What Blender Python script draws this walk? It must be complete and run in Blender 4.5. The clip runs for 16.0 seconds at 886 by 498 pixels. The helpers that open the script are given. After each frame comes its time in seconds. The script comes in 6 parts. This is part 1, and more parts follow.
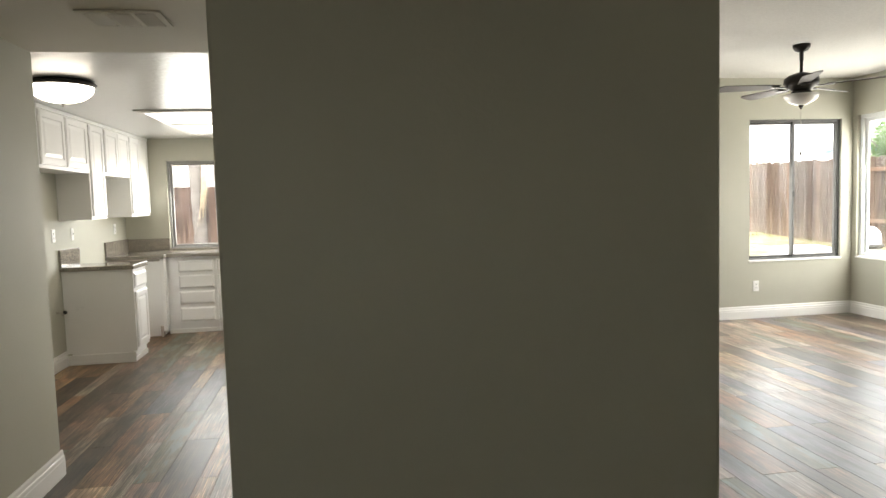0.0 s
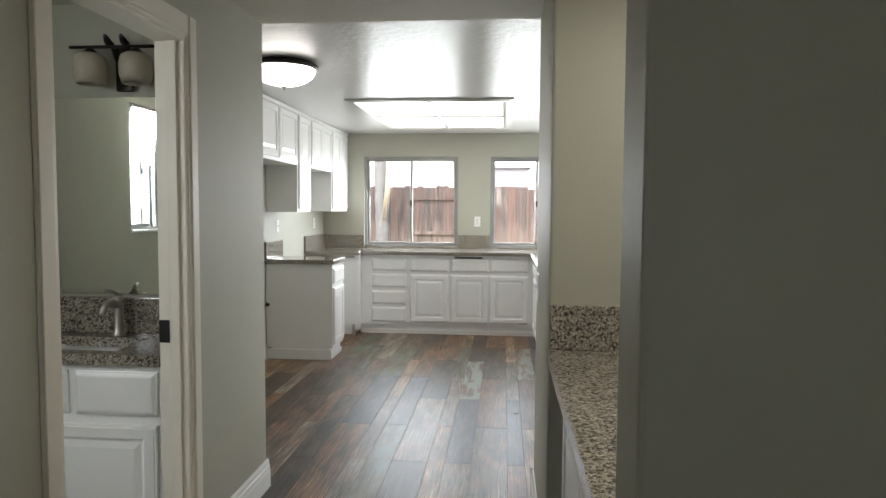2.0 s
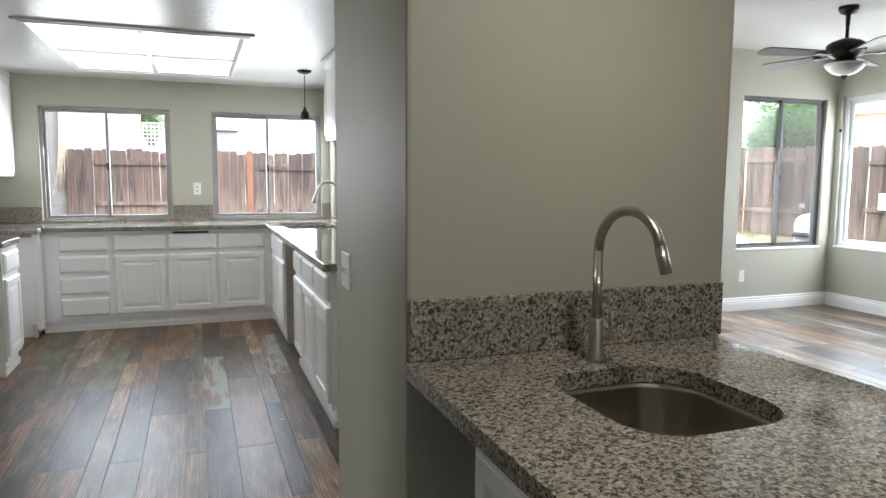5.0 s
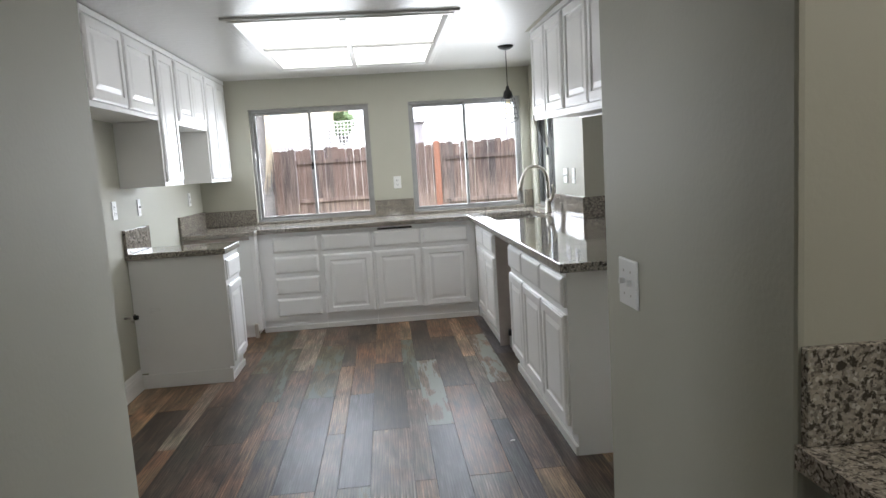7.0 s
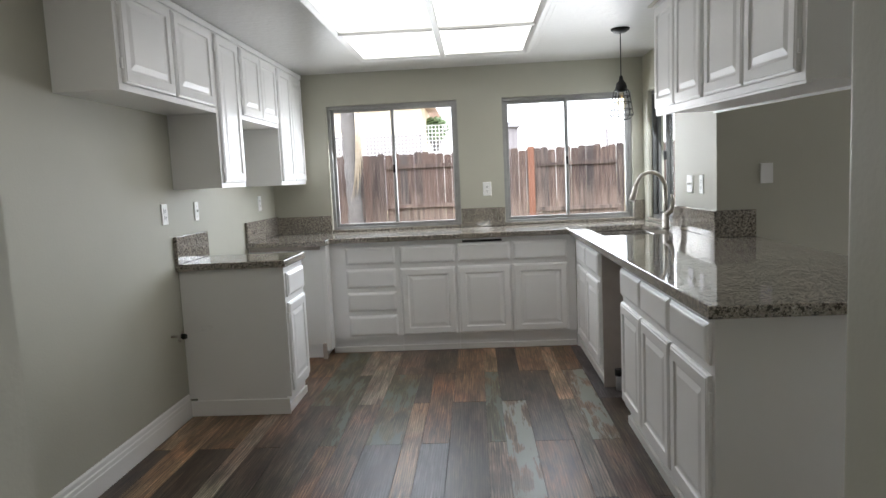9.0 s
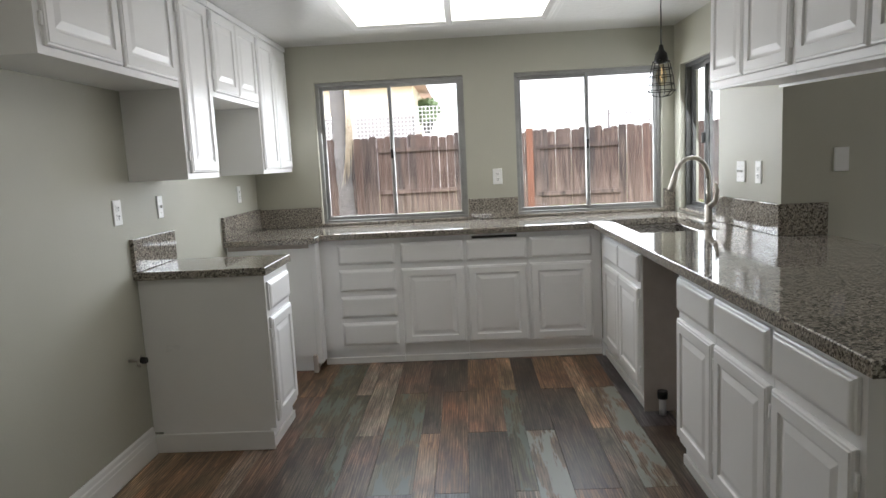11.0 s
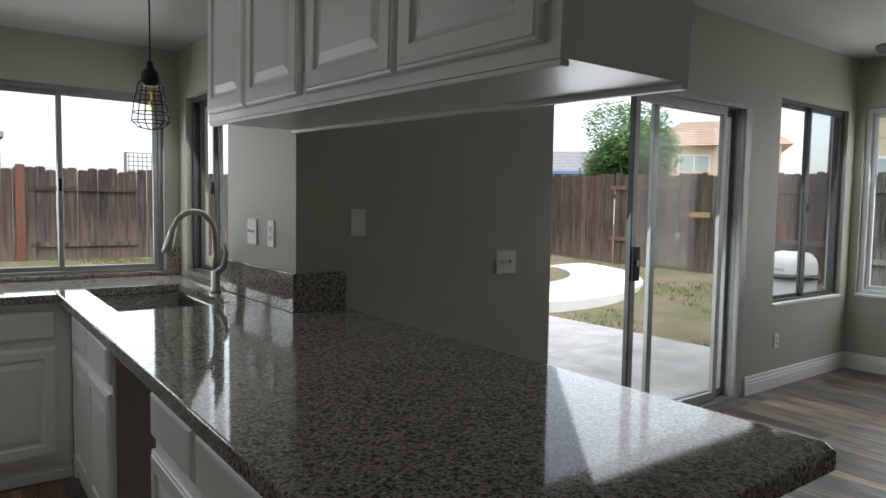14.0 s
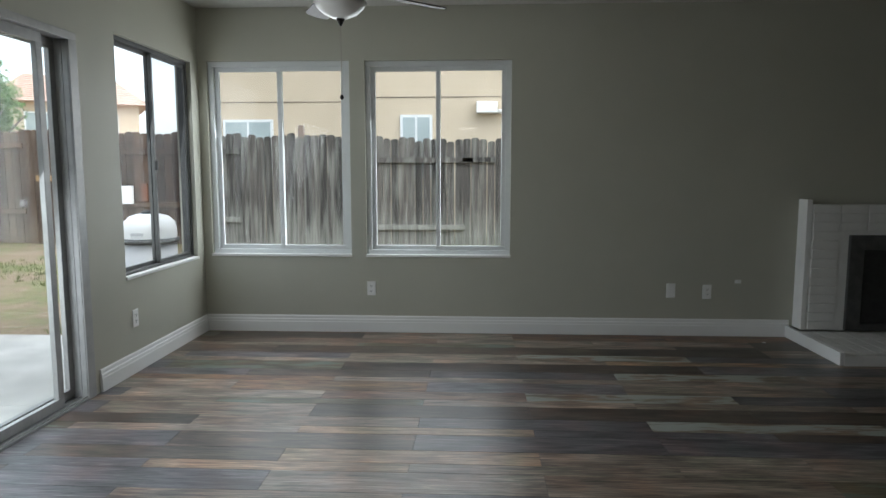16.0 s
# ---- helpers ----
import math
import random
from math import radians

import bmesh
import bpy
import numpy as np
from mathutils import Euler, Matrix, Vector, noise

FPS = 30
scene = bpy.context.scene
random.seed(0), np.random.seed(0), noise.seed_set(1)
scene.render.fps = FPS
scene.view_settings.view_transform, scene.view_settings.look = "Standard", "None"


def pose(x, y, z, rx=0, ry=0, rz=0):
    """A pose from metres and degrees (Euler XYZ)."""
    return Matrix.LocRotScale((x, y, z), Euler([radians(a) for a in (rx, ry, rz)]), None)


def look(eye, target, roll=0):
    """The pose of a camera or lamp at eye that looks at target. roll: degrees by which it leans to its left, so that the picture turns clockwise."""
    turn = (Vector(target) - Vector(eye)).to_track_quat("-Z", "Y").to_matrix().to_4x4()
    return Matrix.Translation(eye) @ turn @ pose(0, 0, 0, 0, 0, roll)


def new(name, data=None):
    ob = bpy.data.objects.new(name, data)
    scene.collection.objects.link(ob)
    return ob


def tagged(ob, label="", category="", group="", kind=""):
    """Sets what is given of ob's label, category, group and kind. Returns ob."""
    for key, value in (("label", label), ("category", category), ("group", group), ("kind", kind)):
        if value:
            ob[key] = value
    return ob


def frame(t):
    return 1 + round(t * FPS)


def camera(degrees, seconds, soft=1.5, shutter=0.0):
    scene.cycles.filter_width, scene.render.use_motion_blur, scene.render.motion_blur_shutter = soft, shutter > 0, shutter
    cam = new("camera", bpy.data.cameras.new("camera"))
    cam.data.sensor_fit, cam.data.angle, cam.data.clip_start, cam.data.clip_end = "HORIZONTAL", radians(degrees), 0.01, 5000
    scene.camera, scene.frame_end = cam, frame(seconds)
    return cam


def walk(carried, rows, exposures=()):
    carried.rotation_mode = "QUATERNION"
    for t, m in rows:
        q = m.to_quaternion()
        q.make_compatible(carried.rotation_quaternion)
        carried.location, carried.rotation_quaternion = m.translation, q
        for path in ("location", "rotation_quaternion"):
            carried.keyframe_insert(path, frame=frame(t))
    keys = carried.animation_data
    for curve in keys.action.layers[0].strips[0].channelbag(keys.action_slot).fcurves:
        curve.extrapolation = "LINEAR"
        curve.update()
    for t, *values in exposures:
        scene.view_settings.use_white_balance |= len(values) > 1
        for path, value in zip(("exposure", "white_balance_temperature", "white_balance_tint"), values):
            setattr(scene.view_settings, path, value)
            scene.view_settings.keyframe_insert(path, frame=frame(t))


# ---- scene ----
cam = camera(67.3, 16.0)
PATH = [
    (0, (0.069, 0.742, 1.434), (0.371, 2.713, 1.286), -1.7),
    (0.5, (-0.11, 0.903, 1.407), (-0.001, 2.893, 1.238), -3.7),
    (1, (-0.203, 1.048, 1.381), (-0.245, 3.037, 1.179), -2.9),
    (1.5, (-0.212, 1.226, 1.413), (-0.338, 3.217, 1.275), 0.0),
    (2, (-0.321, 1.404, 1.388), (-0.502, 3.392, 1.266), 0.4),
    (2.5, (-0.446, 1.576, 1.389), (-0.367, 3.57, 1.249), -3.1),
    (3, (-0.504, 1.69, 1.36), (-0.197, 3.658, 1.181), -2.1),
    (3.5, (-0.521, 1.849, 1.356), (0.073, 3.746, 1.136), 0.0),
    (3.7, (-0.481, 1.995, 1.313), (0.21, 3.862, 1.119), 1.8),
    (5.8, (-0.702, 2.308, 1.373), (-0.099, 4.2, 1.133), -2.1),
    (6, (-0.689, 2.389, 1.366), (-0.195, 4.311, 1.122), -2.6),
    (6.5, (-0.726, 2.595, 1.354), (-0.484, 4.563, 1.095), -2.2),
    (7, (-0.765, 2.777, 1.363), (-0.602, 4.755, 1.116), -3.6),
    (7.5, (-0.75, 2.932, 1.355), (-0.73, 4.914, 1.093), -2.2),
    (8, (-0.685, 3.112, 1.352), (-0.764, 5.096, 1.117), -0.4),
    (8.5, (-0.737, 3.325, 1.345), (-0.865, 5.307, 1.114), -1.0),
    (8.7, (-0.723, 3.404, 1.336), (-0.849, 5.39, 1.129), -2.1),
    (10.8, (-0.882, 4.121, 1.376), (-0.942, 6.102, 1.108), -3.4),
    (11, (-0.872, 4.17, 1.373), (-0.95, 6.151, 1.11), -2.9),
    (11.5, (-0.739, 4.312, 1.374), (-0.939, 6.285, 1.116), -1.2),
    (12, (-0.65, 4.48, 1.393), (-0.762, 6.463, 1.158), -0.6),
    (12.5, (-0.722, 4.649, 1.434), (-0.62, 6.639, 1.264), -2.1),
    (13, (-0.782, 4.768, 1.423), (-0.331, 6.711, 1.269), -1.8),
    (13.5, (-0.657, 4.891, 1.355), (0.186, 6.697, 1.189), -1.5),
    (14, (-0.446, 5.0, 1.363), (0.743, 6.602, 1.232), 0.9),
    (14.5, (-0.283, 5.145, 1.345), (1.264, 6.403, 1.189), -0.1),
    (15, (-0.131, 5.277, 1.341), (1.696, 6.065, 1.138), -2.3),
    (15.5, (0.096, 5.299, 1.306), (2.042, 5.696, 1.072), -2.1),
    (16, (0.365, 5.263, 1.324), (2.35, 5.359, 1.1), -0.0),
]
EXPOSURES = [(0, 2.55, 7100, 11), (0.6, 2.75, 7100, 12), (1.5, 2.6, 6500, 11), (2.5, 2.35, 6250, 10), (3.5, 2.35, 6150, 10), (6, 2.32, 6050, 12), (8, 1.95, 6150, 13), (11, 1.75, 6300, 13), (12.5, 1.4, 6350, 12), (13.2, 1.1, 6300, 12), (14, 0.45, 6250, 9), (14.5, 0.25, 6200, 8), (15.0, 0.46, 6150, 8), (15.5, 0.46, 6120, 8), (16, 0.88, 6050, 8)]
walk(cam, [(t, look(eye, target, roll)) for t, eye, target, roll in PATH], EXPOSURES)

# ---- daylight: a bright overcast sky ----
world = bpy.data.worlds.new("overcast_sky")
scene.world = world
world.use_nodes = True
wn, wl = world.node_tree.nodes, world.node_tree.links
wn.clear()
sky = wn.new("ShaderNodeTexSky")
sky.sky_type, sky.sun_disc = "NISHITA", False
sky.sun_elevation, sky.sun_rotation, sky.dust_density, sky.air_density = radians(55), radians(205), 2.0, 1.0
grey = wn.new("ShaderNodeHueSaturation")
grey.inputs["Saturation"].default_value = 0.35
grey.inputs["Value"].default_value = 1.5
bg = wn.new("ShaderNodeBackground")
bg.inputs["Strength"].default_value = 0.15
wout = wn.new("ShaderNodeOutputWorld")
wl.new(sky.outputs[0], grey.inputs["Color"])
wl.new(grey.outputs[0], bg.inputs["Color"])
wl.new(bg.outputs[0], wout.inputs[0])

sun = new("sun", bpy.data.lights.new("sun", "SUN"))
sun.data.energy, sun.data.angle, sun.data.color = 1.9, radians(95), (1.0, 0.98, 0.95)
sun.matrix_world = look((0, 0, 20), (3, 6.5, 0))


def window_light(name, x, y, z, w, h, rz, watts, tilt=78):
    """The sky's light in a window's opening, shining into the room."""
    ob = new(name, bpy.data.lights.new(name, "AREA"))
    ob.data.shape, ob.data.size, ob.data.size_y, ob.data.energy = "RECTANGLE", w, h, watts
    ob.data.color = (0.95, 0.98, 1.0)
    ob.matrix_world = pose(x, y, z, tilt, 0, rz)
    return ob


window_light("light_window_1", -1.42, 9.35, 1.47, 1.08, 1.0, 180, 5.2, 64)
window_light("light_window_2", 0.06, 9.35, 1.47, 1.05, 1.0, 180, 5.2, 64)
window_light("light_window_3", 0.80, 8.73, 1.47, 0.72, 1.0, 90, 2.2, 68)
window_light("light_patio", 3.05, 7.71, 1.08, 1.6, 1.9, 180, 13, 62)
window_light("light_window_4", 5.13, 7.65, 1.43, 1.1, 1.5, 180, 4.6)
window_light("light_window_5", 5.95, 6.88, 1.45, 1.1, 1.5, 90, 7.0)
window_light("light_window_6", 5.95, 5.57, 1.45, 1.1, 1.5, 90, 7.0)
# fill light in the added south window, for the entry wall
window_light("fill_light_entry", -0.55, -1.01, 1.70, 0.36, 0.46, 0, 0.8)
window_light("light_window_7", -3.18, 2.015, 1.68, 0.40, 0.92, -90, 6)


# ---- materials ----
def material(name, rough=0.5, metal=0.0):
    m = bpy.data.materials.new(name)
    m.use_nodes = True
    b = m.node_tree.nodes["Principled BSDF"]
    b.inputs["Roughness"].default_value, b.inputs["Metallic"].default_value = rough, metal
    return m, m.node_tree.nodes, m.node_tree.links, b


def node(ns, kind, **vals):
    n = ns.new("ShaderNode" + kind)
    for k, v in vals.items():
        n.inputs[k.replace("_", " ")].default_value = v
    return n


def ramp(ns, stops, mode="LINEAR"):
    r = ns.new("ShaderNodeValToRGB")
    r.color_ramp.interpolation = mode
    e = r.color_ramp.elements
    while len(e) < len(stops):
        e.new(0.5)
    for el, (p, c) in zip(e, stops):
        el.position, el.color = p, (*c, 1) if len(c) == 3 else c
    return r


def varied(name, a, b, scale, rough=0.5, metal=0.0, bump=0.0, bump_scale=200.0, dist=0.002, stretch=(1, 1, 1), detail=6.0, spec=0.5, rough_var=0.0):
    """Colour that wanders from a to b at the given scale, with a fine bump."""
    m, ns, ln, p = material(name, rough, metal)
    co = ns.new("ShaderNodeTexCoord")
    mp = ns.new("ShaderNodeMapping")
    mp.inputs["Scale"].default_value = stretch
    ln.new(co.outputs["Object"], mp.inputs[0])
    nz = node(ns, "TexNoise", Scale=scale, Detail=detail, Roughness=0.6)
    ln.new(mp.outputs[0], nz.inputs["Vector"])
    r = ramp(ns, [(0.3, a), (0.7, b)])
    ln.new(nz.outputs[0], r.inputs[0])
    ln.new(r.outputs[0], p.inputs["Base Color"])
    p.inputs["Specular IOR Level"].default_value = spec
    if rough_var:
        mr = node(ns, "MapRange", To_Min=rough - rough_var, To_Max=rough + rough_var)
        ln.new(nz.outputs[0], mr.inputs[0])
        ln.new(mr.outputs[0], p.inputs["Roughness"])
    if bump:
        n2 = node(ns, "TexNoise", Scale=bump_scale, Detail=3.0)
        ln.new(mp.outputs[0], n2.inputs["Vector"])
        bp = node(ns, "Bump", Strength=bump, Distance=dist)
        ln.new(n2.outputs[0], bp.inputs["Height"])
        ln.new(bp.outputs[0], p.inputs["Normal"])
    return m


WALL = varied("wall_paint", (0.425, 0.419, 0.348), (0.46, 0.452, 0.376), 1.2, 0.55, bump=0.2, bump_scale=85, dist=0.003)
CEIL_HALL = varied("hall_ceiling_paint", (0.60, 0.58, 0.51), (0.64, 0.615, 0.54), 1.5, 0.7, bump=0.4, bump_scale=60, dist=0.004)
CEIL_KITCHEN = varied("gloss_ceiling_paint", (0.55, 0.55, 0.535), (0.60, 0.597, 0.582), 0.8, 0.30, bump=0.55, bump_scale=24, dist=0.006, rough_var=0.06, spec=0.5)
POPCORN = varied("popcorn_ceiling", (0.62, 0.61, 0.57), (0.70, 0.69, 0.65), 60, 0.9, bump=1.0, bump_scale=110, dist=0.012)
CREAM = varied("cream_trim_paint", (0.76, 0.715, 0.62), (0.81, 0.765, 0.67), 2.0, 0.36, bump=0.08, bump_scale=70)
TRIM = varied("trim_paint", (0.78, 0.775, 0.75), (0.82, 0.815, 0.79), 2.0, 0.38, bump=0.08, bump_scale=80)
CABINET = varied("cabinet_paint", (0.87, 0.87, 0.865), (0.90, 0.90, 0.895), 2.5, 0.30, bump=0.10, bump_scale=45, dist=0.002, rough_var=0.07)
CAB_RAW = varied("raw_board", (0.42, 0.365, 0.325), (0.52, 0.465, 0.42), 6, 0.8, bump=0.2, bump_scale=90)
PLATE = varied("white_plastic", (0.80, 0.80, 0.78), (0.83, 0.83, 0.81), 3, 0.35)
DARK = varied("dark_slot", (0.015, 0.015, 0.014), (0.03, 0.03, 0.028), 20, 0.6)
STEEL = varied("brushed_steel", (0.48, 0.455, 0.42), (0.56, 0.535, 0.495), 30, 0.24, 1.0, stretch=(1, 1, 12), rough_var=0.06)
# the brushed steel again, colour darkened for the dim reflections inside the bowl
SINK_STEEL_DARKENED = varied("darkened_sink_steel", (0.30, 0.285, 0.265), (0.37, 0.352, 0.328), 30, 0.27, 1.0, stretch=(1, 1, 12), rough_var=0.06)
NICKEL = varied("brushed_nickel", (0.46, 0.43, 0.385), (0.49, 0.46, 0.41), 120, 0.36, 1.0, rough_var=0.02)
ALU = varied("aluminium_frame", (0.29, 0.29, 0.283), (0.37, 0.37, 0.36), 14, 0.45, 0.7, rough_var=0.1)
ALU_JAMB = varied("dull_aluminium", (0.34, 0.34, 0.335), (0.42, 0.42, 0.41), 14, 0.45, 0.25, rough_var=0.08)
ALU_DARK = varied("bronze_aluminium", (0.07, 0.07, 0.068), (0.11, 0.11, 0.105), 14, 0.5, 0.4)
VINYL = varied("white_vinyl", (0.66, 0.68, 0.675), (0.72, 0.74, 0.735), 4, 0.4)
BRONZE = varied("oil_rubbed_bronze", (0.018, 0.015, 0.013), (0.035, 0.03, 0.026), 20, 0.42, 0.6)
BLADE = varied("fan_blade_wood", (0.030, 0.023, 0.019), (0.055, 0.042, 0.034), 8, 0.5, stretch=(1, 8, 1))
PORCELAIN = varied("porcelain", (0.80, 0.80, 0.79), (0.84, 0.84, 0.83), 3, 0.15)
BLACK = varied("black_metal", (0.012, 0.012, 0.012), (0.022, 0.022, 0.021), 25, 0.45, 0.5)
CONCRETE = varied("concrete", (0.43, 0.415, 0.395), (0.66, 0.645, 0.62), 2.6, 0.85, bump=0.3, bump_scale=70, dist=0.004, detail=9)
POOL_DECK = varied("pool_deck_concrete", (0.74, 0.735, 0.72), (0.82, 0.815, 0.80), 3, 0.8, bump=0.2, bump_scale=60)
STUCCO = varied("stucco", (0.53, 0.445, 0.325), (0.61, 0.515, 0.385), 0.9, 0.95, bump=0.6, bump_scale=30, dist=0.01)
STUCCO_PALE = varied("pale_stucco", (0.80, 0.70, 0.52), (0.86, 0.76, 0.58), 0.9, 0.95, bump=0.5, bump_scale=30, dist=0.01)
LATTICE = varied("white_lattice", (0.66, 0.65, 0.63), (0.76, 0.75, 0.73), 3, 0.7)
# shed siding; also greys one lattice and the added block behind another
SHED_WALL = varied("weathered_siding", (0.22, 0.20, 0.205), (0.30, 0.275, 0.28), 3, 0.85, stretch=(6, 6, 0.6))
SHED_CAP = varied("grey_fascia", (0.27, 0.265, 0.28), (0.34, 0.335, 0.35), 3, 0.8)
BLUE_TRIM = varied("blue_trim_paint", (0.10, 0.20, 0.38), (0.14, 0.26, 0.44), 4, 0.6)
GREY_GRILL = varied("grey_plastic", (0.50, 0.50, 0.50), (0.60, 0.60, 0.60), 3, 0.45)
PAINTED_BRICK = varied("painted_brick", (0.66, 0.65, 0.62), (0.74, 0.73, 0.70), 7, 0.55, bump=0.5, bump_scale=38, dist=0.006)
BARK = varied("palm_bark", (0.095, 0.088, 0.085), (0.20, 0.185, 0.175), 5, 0.95, bump=0.9, bump_scale=22, dist=0.02, stretch=(1, 1, 5))
FROND = varied("dry_frond", (0.46, 0.38, 0.29), (0.62, 0.54, 0.43), 9, 0.9)
# leaf green lightened in its colour for the glare of the sky behind
LEAF_GLARE = varied("glare_lightened_leaf", (0.12, 0.18, 0.08), (0.24, 0.32, 0.16), 3, 0.6)
LEAF = varied("leaf", (0.045, 0.115, 0.022), (0.11, 0.21, 0.05), 3, 0.6)
GRASS = varied("grass_blade", (0.09, 0.13, 0.035), (0.17, 0.19, 0.065), 2, 0.8)
ROOF_TILE = varied("clay_roof_tile", (0.44, 0.30, 0.24), (0.58, 0.42, 0.35), 3, 0.85, bump=0.4, bump_scale=14, dist=0.03)
GLASS_FAR = varied("far_window_glass", (0.30, 0.36, 0.36), (0.42, 0.48, 0.48), 1.5, 0.12)


def granite():
    m, ns, ln, p = material("speckled_granite", 0.06)
    co = ns.new("ShaderNodeTexCoord")
    warp = node(ns, "TexNoise", Scale=30.0, Detail=2.0)
    ln.new(co.outputs["Object"], warp.inputs["Vector"])
    add = ns.new("ShaderNodeMixRGB")
    add.blend_type = "ADD"
    add.inputs[0].default_value = 0.007
    ln.new(co.outputs["Object"], add.inputs[1])
    ln.new(warp.outputs[1], add.inputs[2])
    small = node(ns, "TexVoronoi", Scale=190.0)
    ln.new(add.outputs[0], small.inputs["Vector"])
    big = node(ns, "TexNoise", Scale=104.0, Detail=4.0, Roughness=0.65)
    ln.new(add.outputs[0], big.inputs["Vector"])
    patch = node(ns, "TexNoise", Scale=7.0, Detail=3.0)
    ln.new(co.outputs["Object"], patch.inputs["Vector"])
    sep = ns.new("ShaderNodeSeparateColor")
    ln.new(small.outputs["Color"], sep.inputs[0])
    tone = ramp(ns, [(0.0, (0.11, 0.10, 0.09)), (0.22, (0.30, 0.272, 0.232)), (0.55, (0.45, 0.415, 0.355)), (0.8, (0.21, 0.19, 0.165)), (1.0, (0.60, 0.565, 0.51))])
    ln.new(sep.outputs[0], tone.inputs[0])
    spots = ramp(ns, [(0.435, (1, 1, 1)), (0.475, (0, 0, 0))])
    ln.new(big.outputs[0], spots.inputs[0])
    dark = ns.new("ShaderNodeMixRGB")
    dark.inputs[2].default_value = (0.066, 0.059, 0.05, 1)
    ln.new(spots.outputs[0], dark.inputs[0])
    ln.new(tone.outputs[0], dark.inputs[1])
    tint = ramp(ns, [(0.35, (0.88, 0.87, 0.85)), (0.65, (1.0, 0.98, 0.95))])
    ln.new(patch.outputs[0], tint.inputs[0])
    mul = ns.new("ShaderNodeMixRGB")
    mul.blend_type = "MULTIPLY"
    mul.inputs[0].default_value = 1.0
    ln.new(dark.outputs[0], mul.inputs[1])
    ln.new(tint.outputs[0], mul.inputs[2])
    ln.new(mul.outputs[0], p.inputs["Base Color"])
    return m


GRANITE = granite()


def plank_material(name, stops, paint=None, amount=0.5):
    """Printed reclaimed wood: tone by plank, long grain, dark knots, and worn paint on some."""
    m, ns, ln, p = material(name, 0.34)
    p.inputs["Specular IOR Level"].default_value = 0.45
    co = ns.new("ShaderNodeTexCoord")
    info = ns.new("ShaderNodeObjectInfo")
    off = node(ns, "CombineXYZ")
    mul = ns.new("ShaderNodeMath")
    mul.operation, mul.inputs[1].default_value = "MULTIPLY", 37.0
    ln.new(info.outputs["Random"], mul.inputs[0])
    ln.new(mul.outputs[0], off.inputs[0])
    ln.new(mul.outputs[0], off.inputs[1])
    add = ns.new("ShaderNodeVectorMath")
    ln.new(co.outputs["Object"], add.inputs[0])
    ln.new(off.outputs[0], add.inputs[1])
    mp = ns.new("ShaderNodeMapping")
    mp.inputs["Scale"].default_value = (26, 1.3, 1)
    ln.new(add.outputs[0], mp.inputs[0])
    grain = node(ns, "TexNoise", Scale=3.0, Detail=9.0, Roughness=0.68, Distortion=0.7)
    ln.new(mp.outputs[0], grain.inputs["Vector"])
    mp2 = ns.new("ShaderNodeMapping")
    mp2.inputs["Scale"].default_value = (7, 1.6, 1)
    ln.new(add.outputs[0], mp2.inputs[0])
    blot = node(ns, "TexNoise", Scale=1.6, Detail=5.0, Roughness=0.6, Distortion=0.4)
    ln.new(mp2.outputs[0], blot.inputs["Vector"])
    tone = ramp(ns, stops, "LINEAR")
    ln.new(info.outputs["Random"], tone.inputs[0])
    mp3 = ns.new("ShaderNodeMapping")
    mp3.inputs["Scale"].default_value = (1.0, 0.085, 1)
    ln.new(add.outputs[0], mp3.inputs[0])
    rings = ns.new("ShaderNodeTexWave")
    rings.wave_type, rings.bands_direction = "BANDS", "X"
    for key, val in (("Scale", 26.0), ("Distortion", 16.0), ("Detail", 2.5), ("Detail Scale", 0.32), ("Detail Roughness", 0.55)):
        rings.inputs[key].default_value = val
    ln.new(mp3.outputs[0], rings.inputs["Vector"])
    rg = ramp(ns, [(0.0, (0.50, 0.47, 0.44)), (0.25, (0.92, 0.92, 0.92)), (1.0, (1.14, 1.13, 1.12))])
    ln.new(rings.outputs[0], rg.inputs[0])
    m0 = ns.new("ShaderNodeMixRGB")
    m0.blend_type, m0.inputs[0].default_value = "MULTIPLY", 0.8
    ln.new(tone.outputs[0], m0.inputs[1])
    ln.new(rg.outputs[0], m0.inputs[2])
    g = ramp(ns, [(0.34, (0.34, 0.31, 0.29)), (0.47, (1.10, 1.09, 1.08)), (0.55, (1.45, 1.43, 1.41)), (0.67, (2.6, 2.5, 2.4))])
    ln.new(grain.outputs[0], g.inputs[0])
    m1 = ns.new("ShaderNodeMixRGB")
    m1.blend_type, m1.inputs[0].default_value = "MULTIPLY", 1.0
    ln.new(m0.outputs[0], m1.inputs[1])
    ln.new(g.outputs[0], m1.inputs[2])
    smudge = node(ns, "TexNoise", Scale=3.2, Detail=3.0)
    ln.new(add.outputs[0], smudge.inputs["Vector"])
    cast = ramp(ns, [(0.36, (0.88, 1.0, 0.93)), (0.5, (1, 1, 1)), (0.64, (1.14, 0.95, 0.86))])
    ln.new(smudge.outputs[0], cast.inputs[0])
    m1b = ns.new("ShaderNodeMixRGB")
    m1b.blend_type, m1b.inputs[0].default_value = "MULTIPLY", 0.8
    ln.new(m1.outputs[0], m1b.inputs[1])
    ln.new(cast.outputs[0], m1b.inputs[2])
    m1 = m1b
    b = ramp(ns, [(0.36, (0.50, 0.48, 0.47)), (0.52, (1, 1, 1)), (0.68, (1.35, 1.32, 1.28))])
    ln.new(blot.outputs[0], b.inputs[0])
    m2 = ns.new("ShaderNodeMixRGB")
    m2.blend_type, m2.inputs[0].default_value = "MULTIPLY", 1.0
    ln.new(m1.outputs[0], m2.inputs[1])
    ln.new(b.outputs[0], m2.inputs[2])
    last = m2
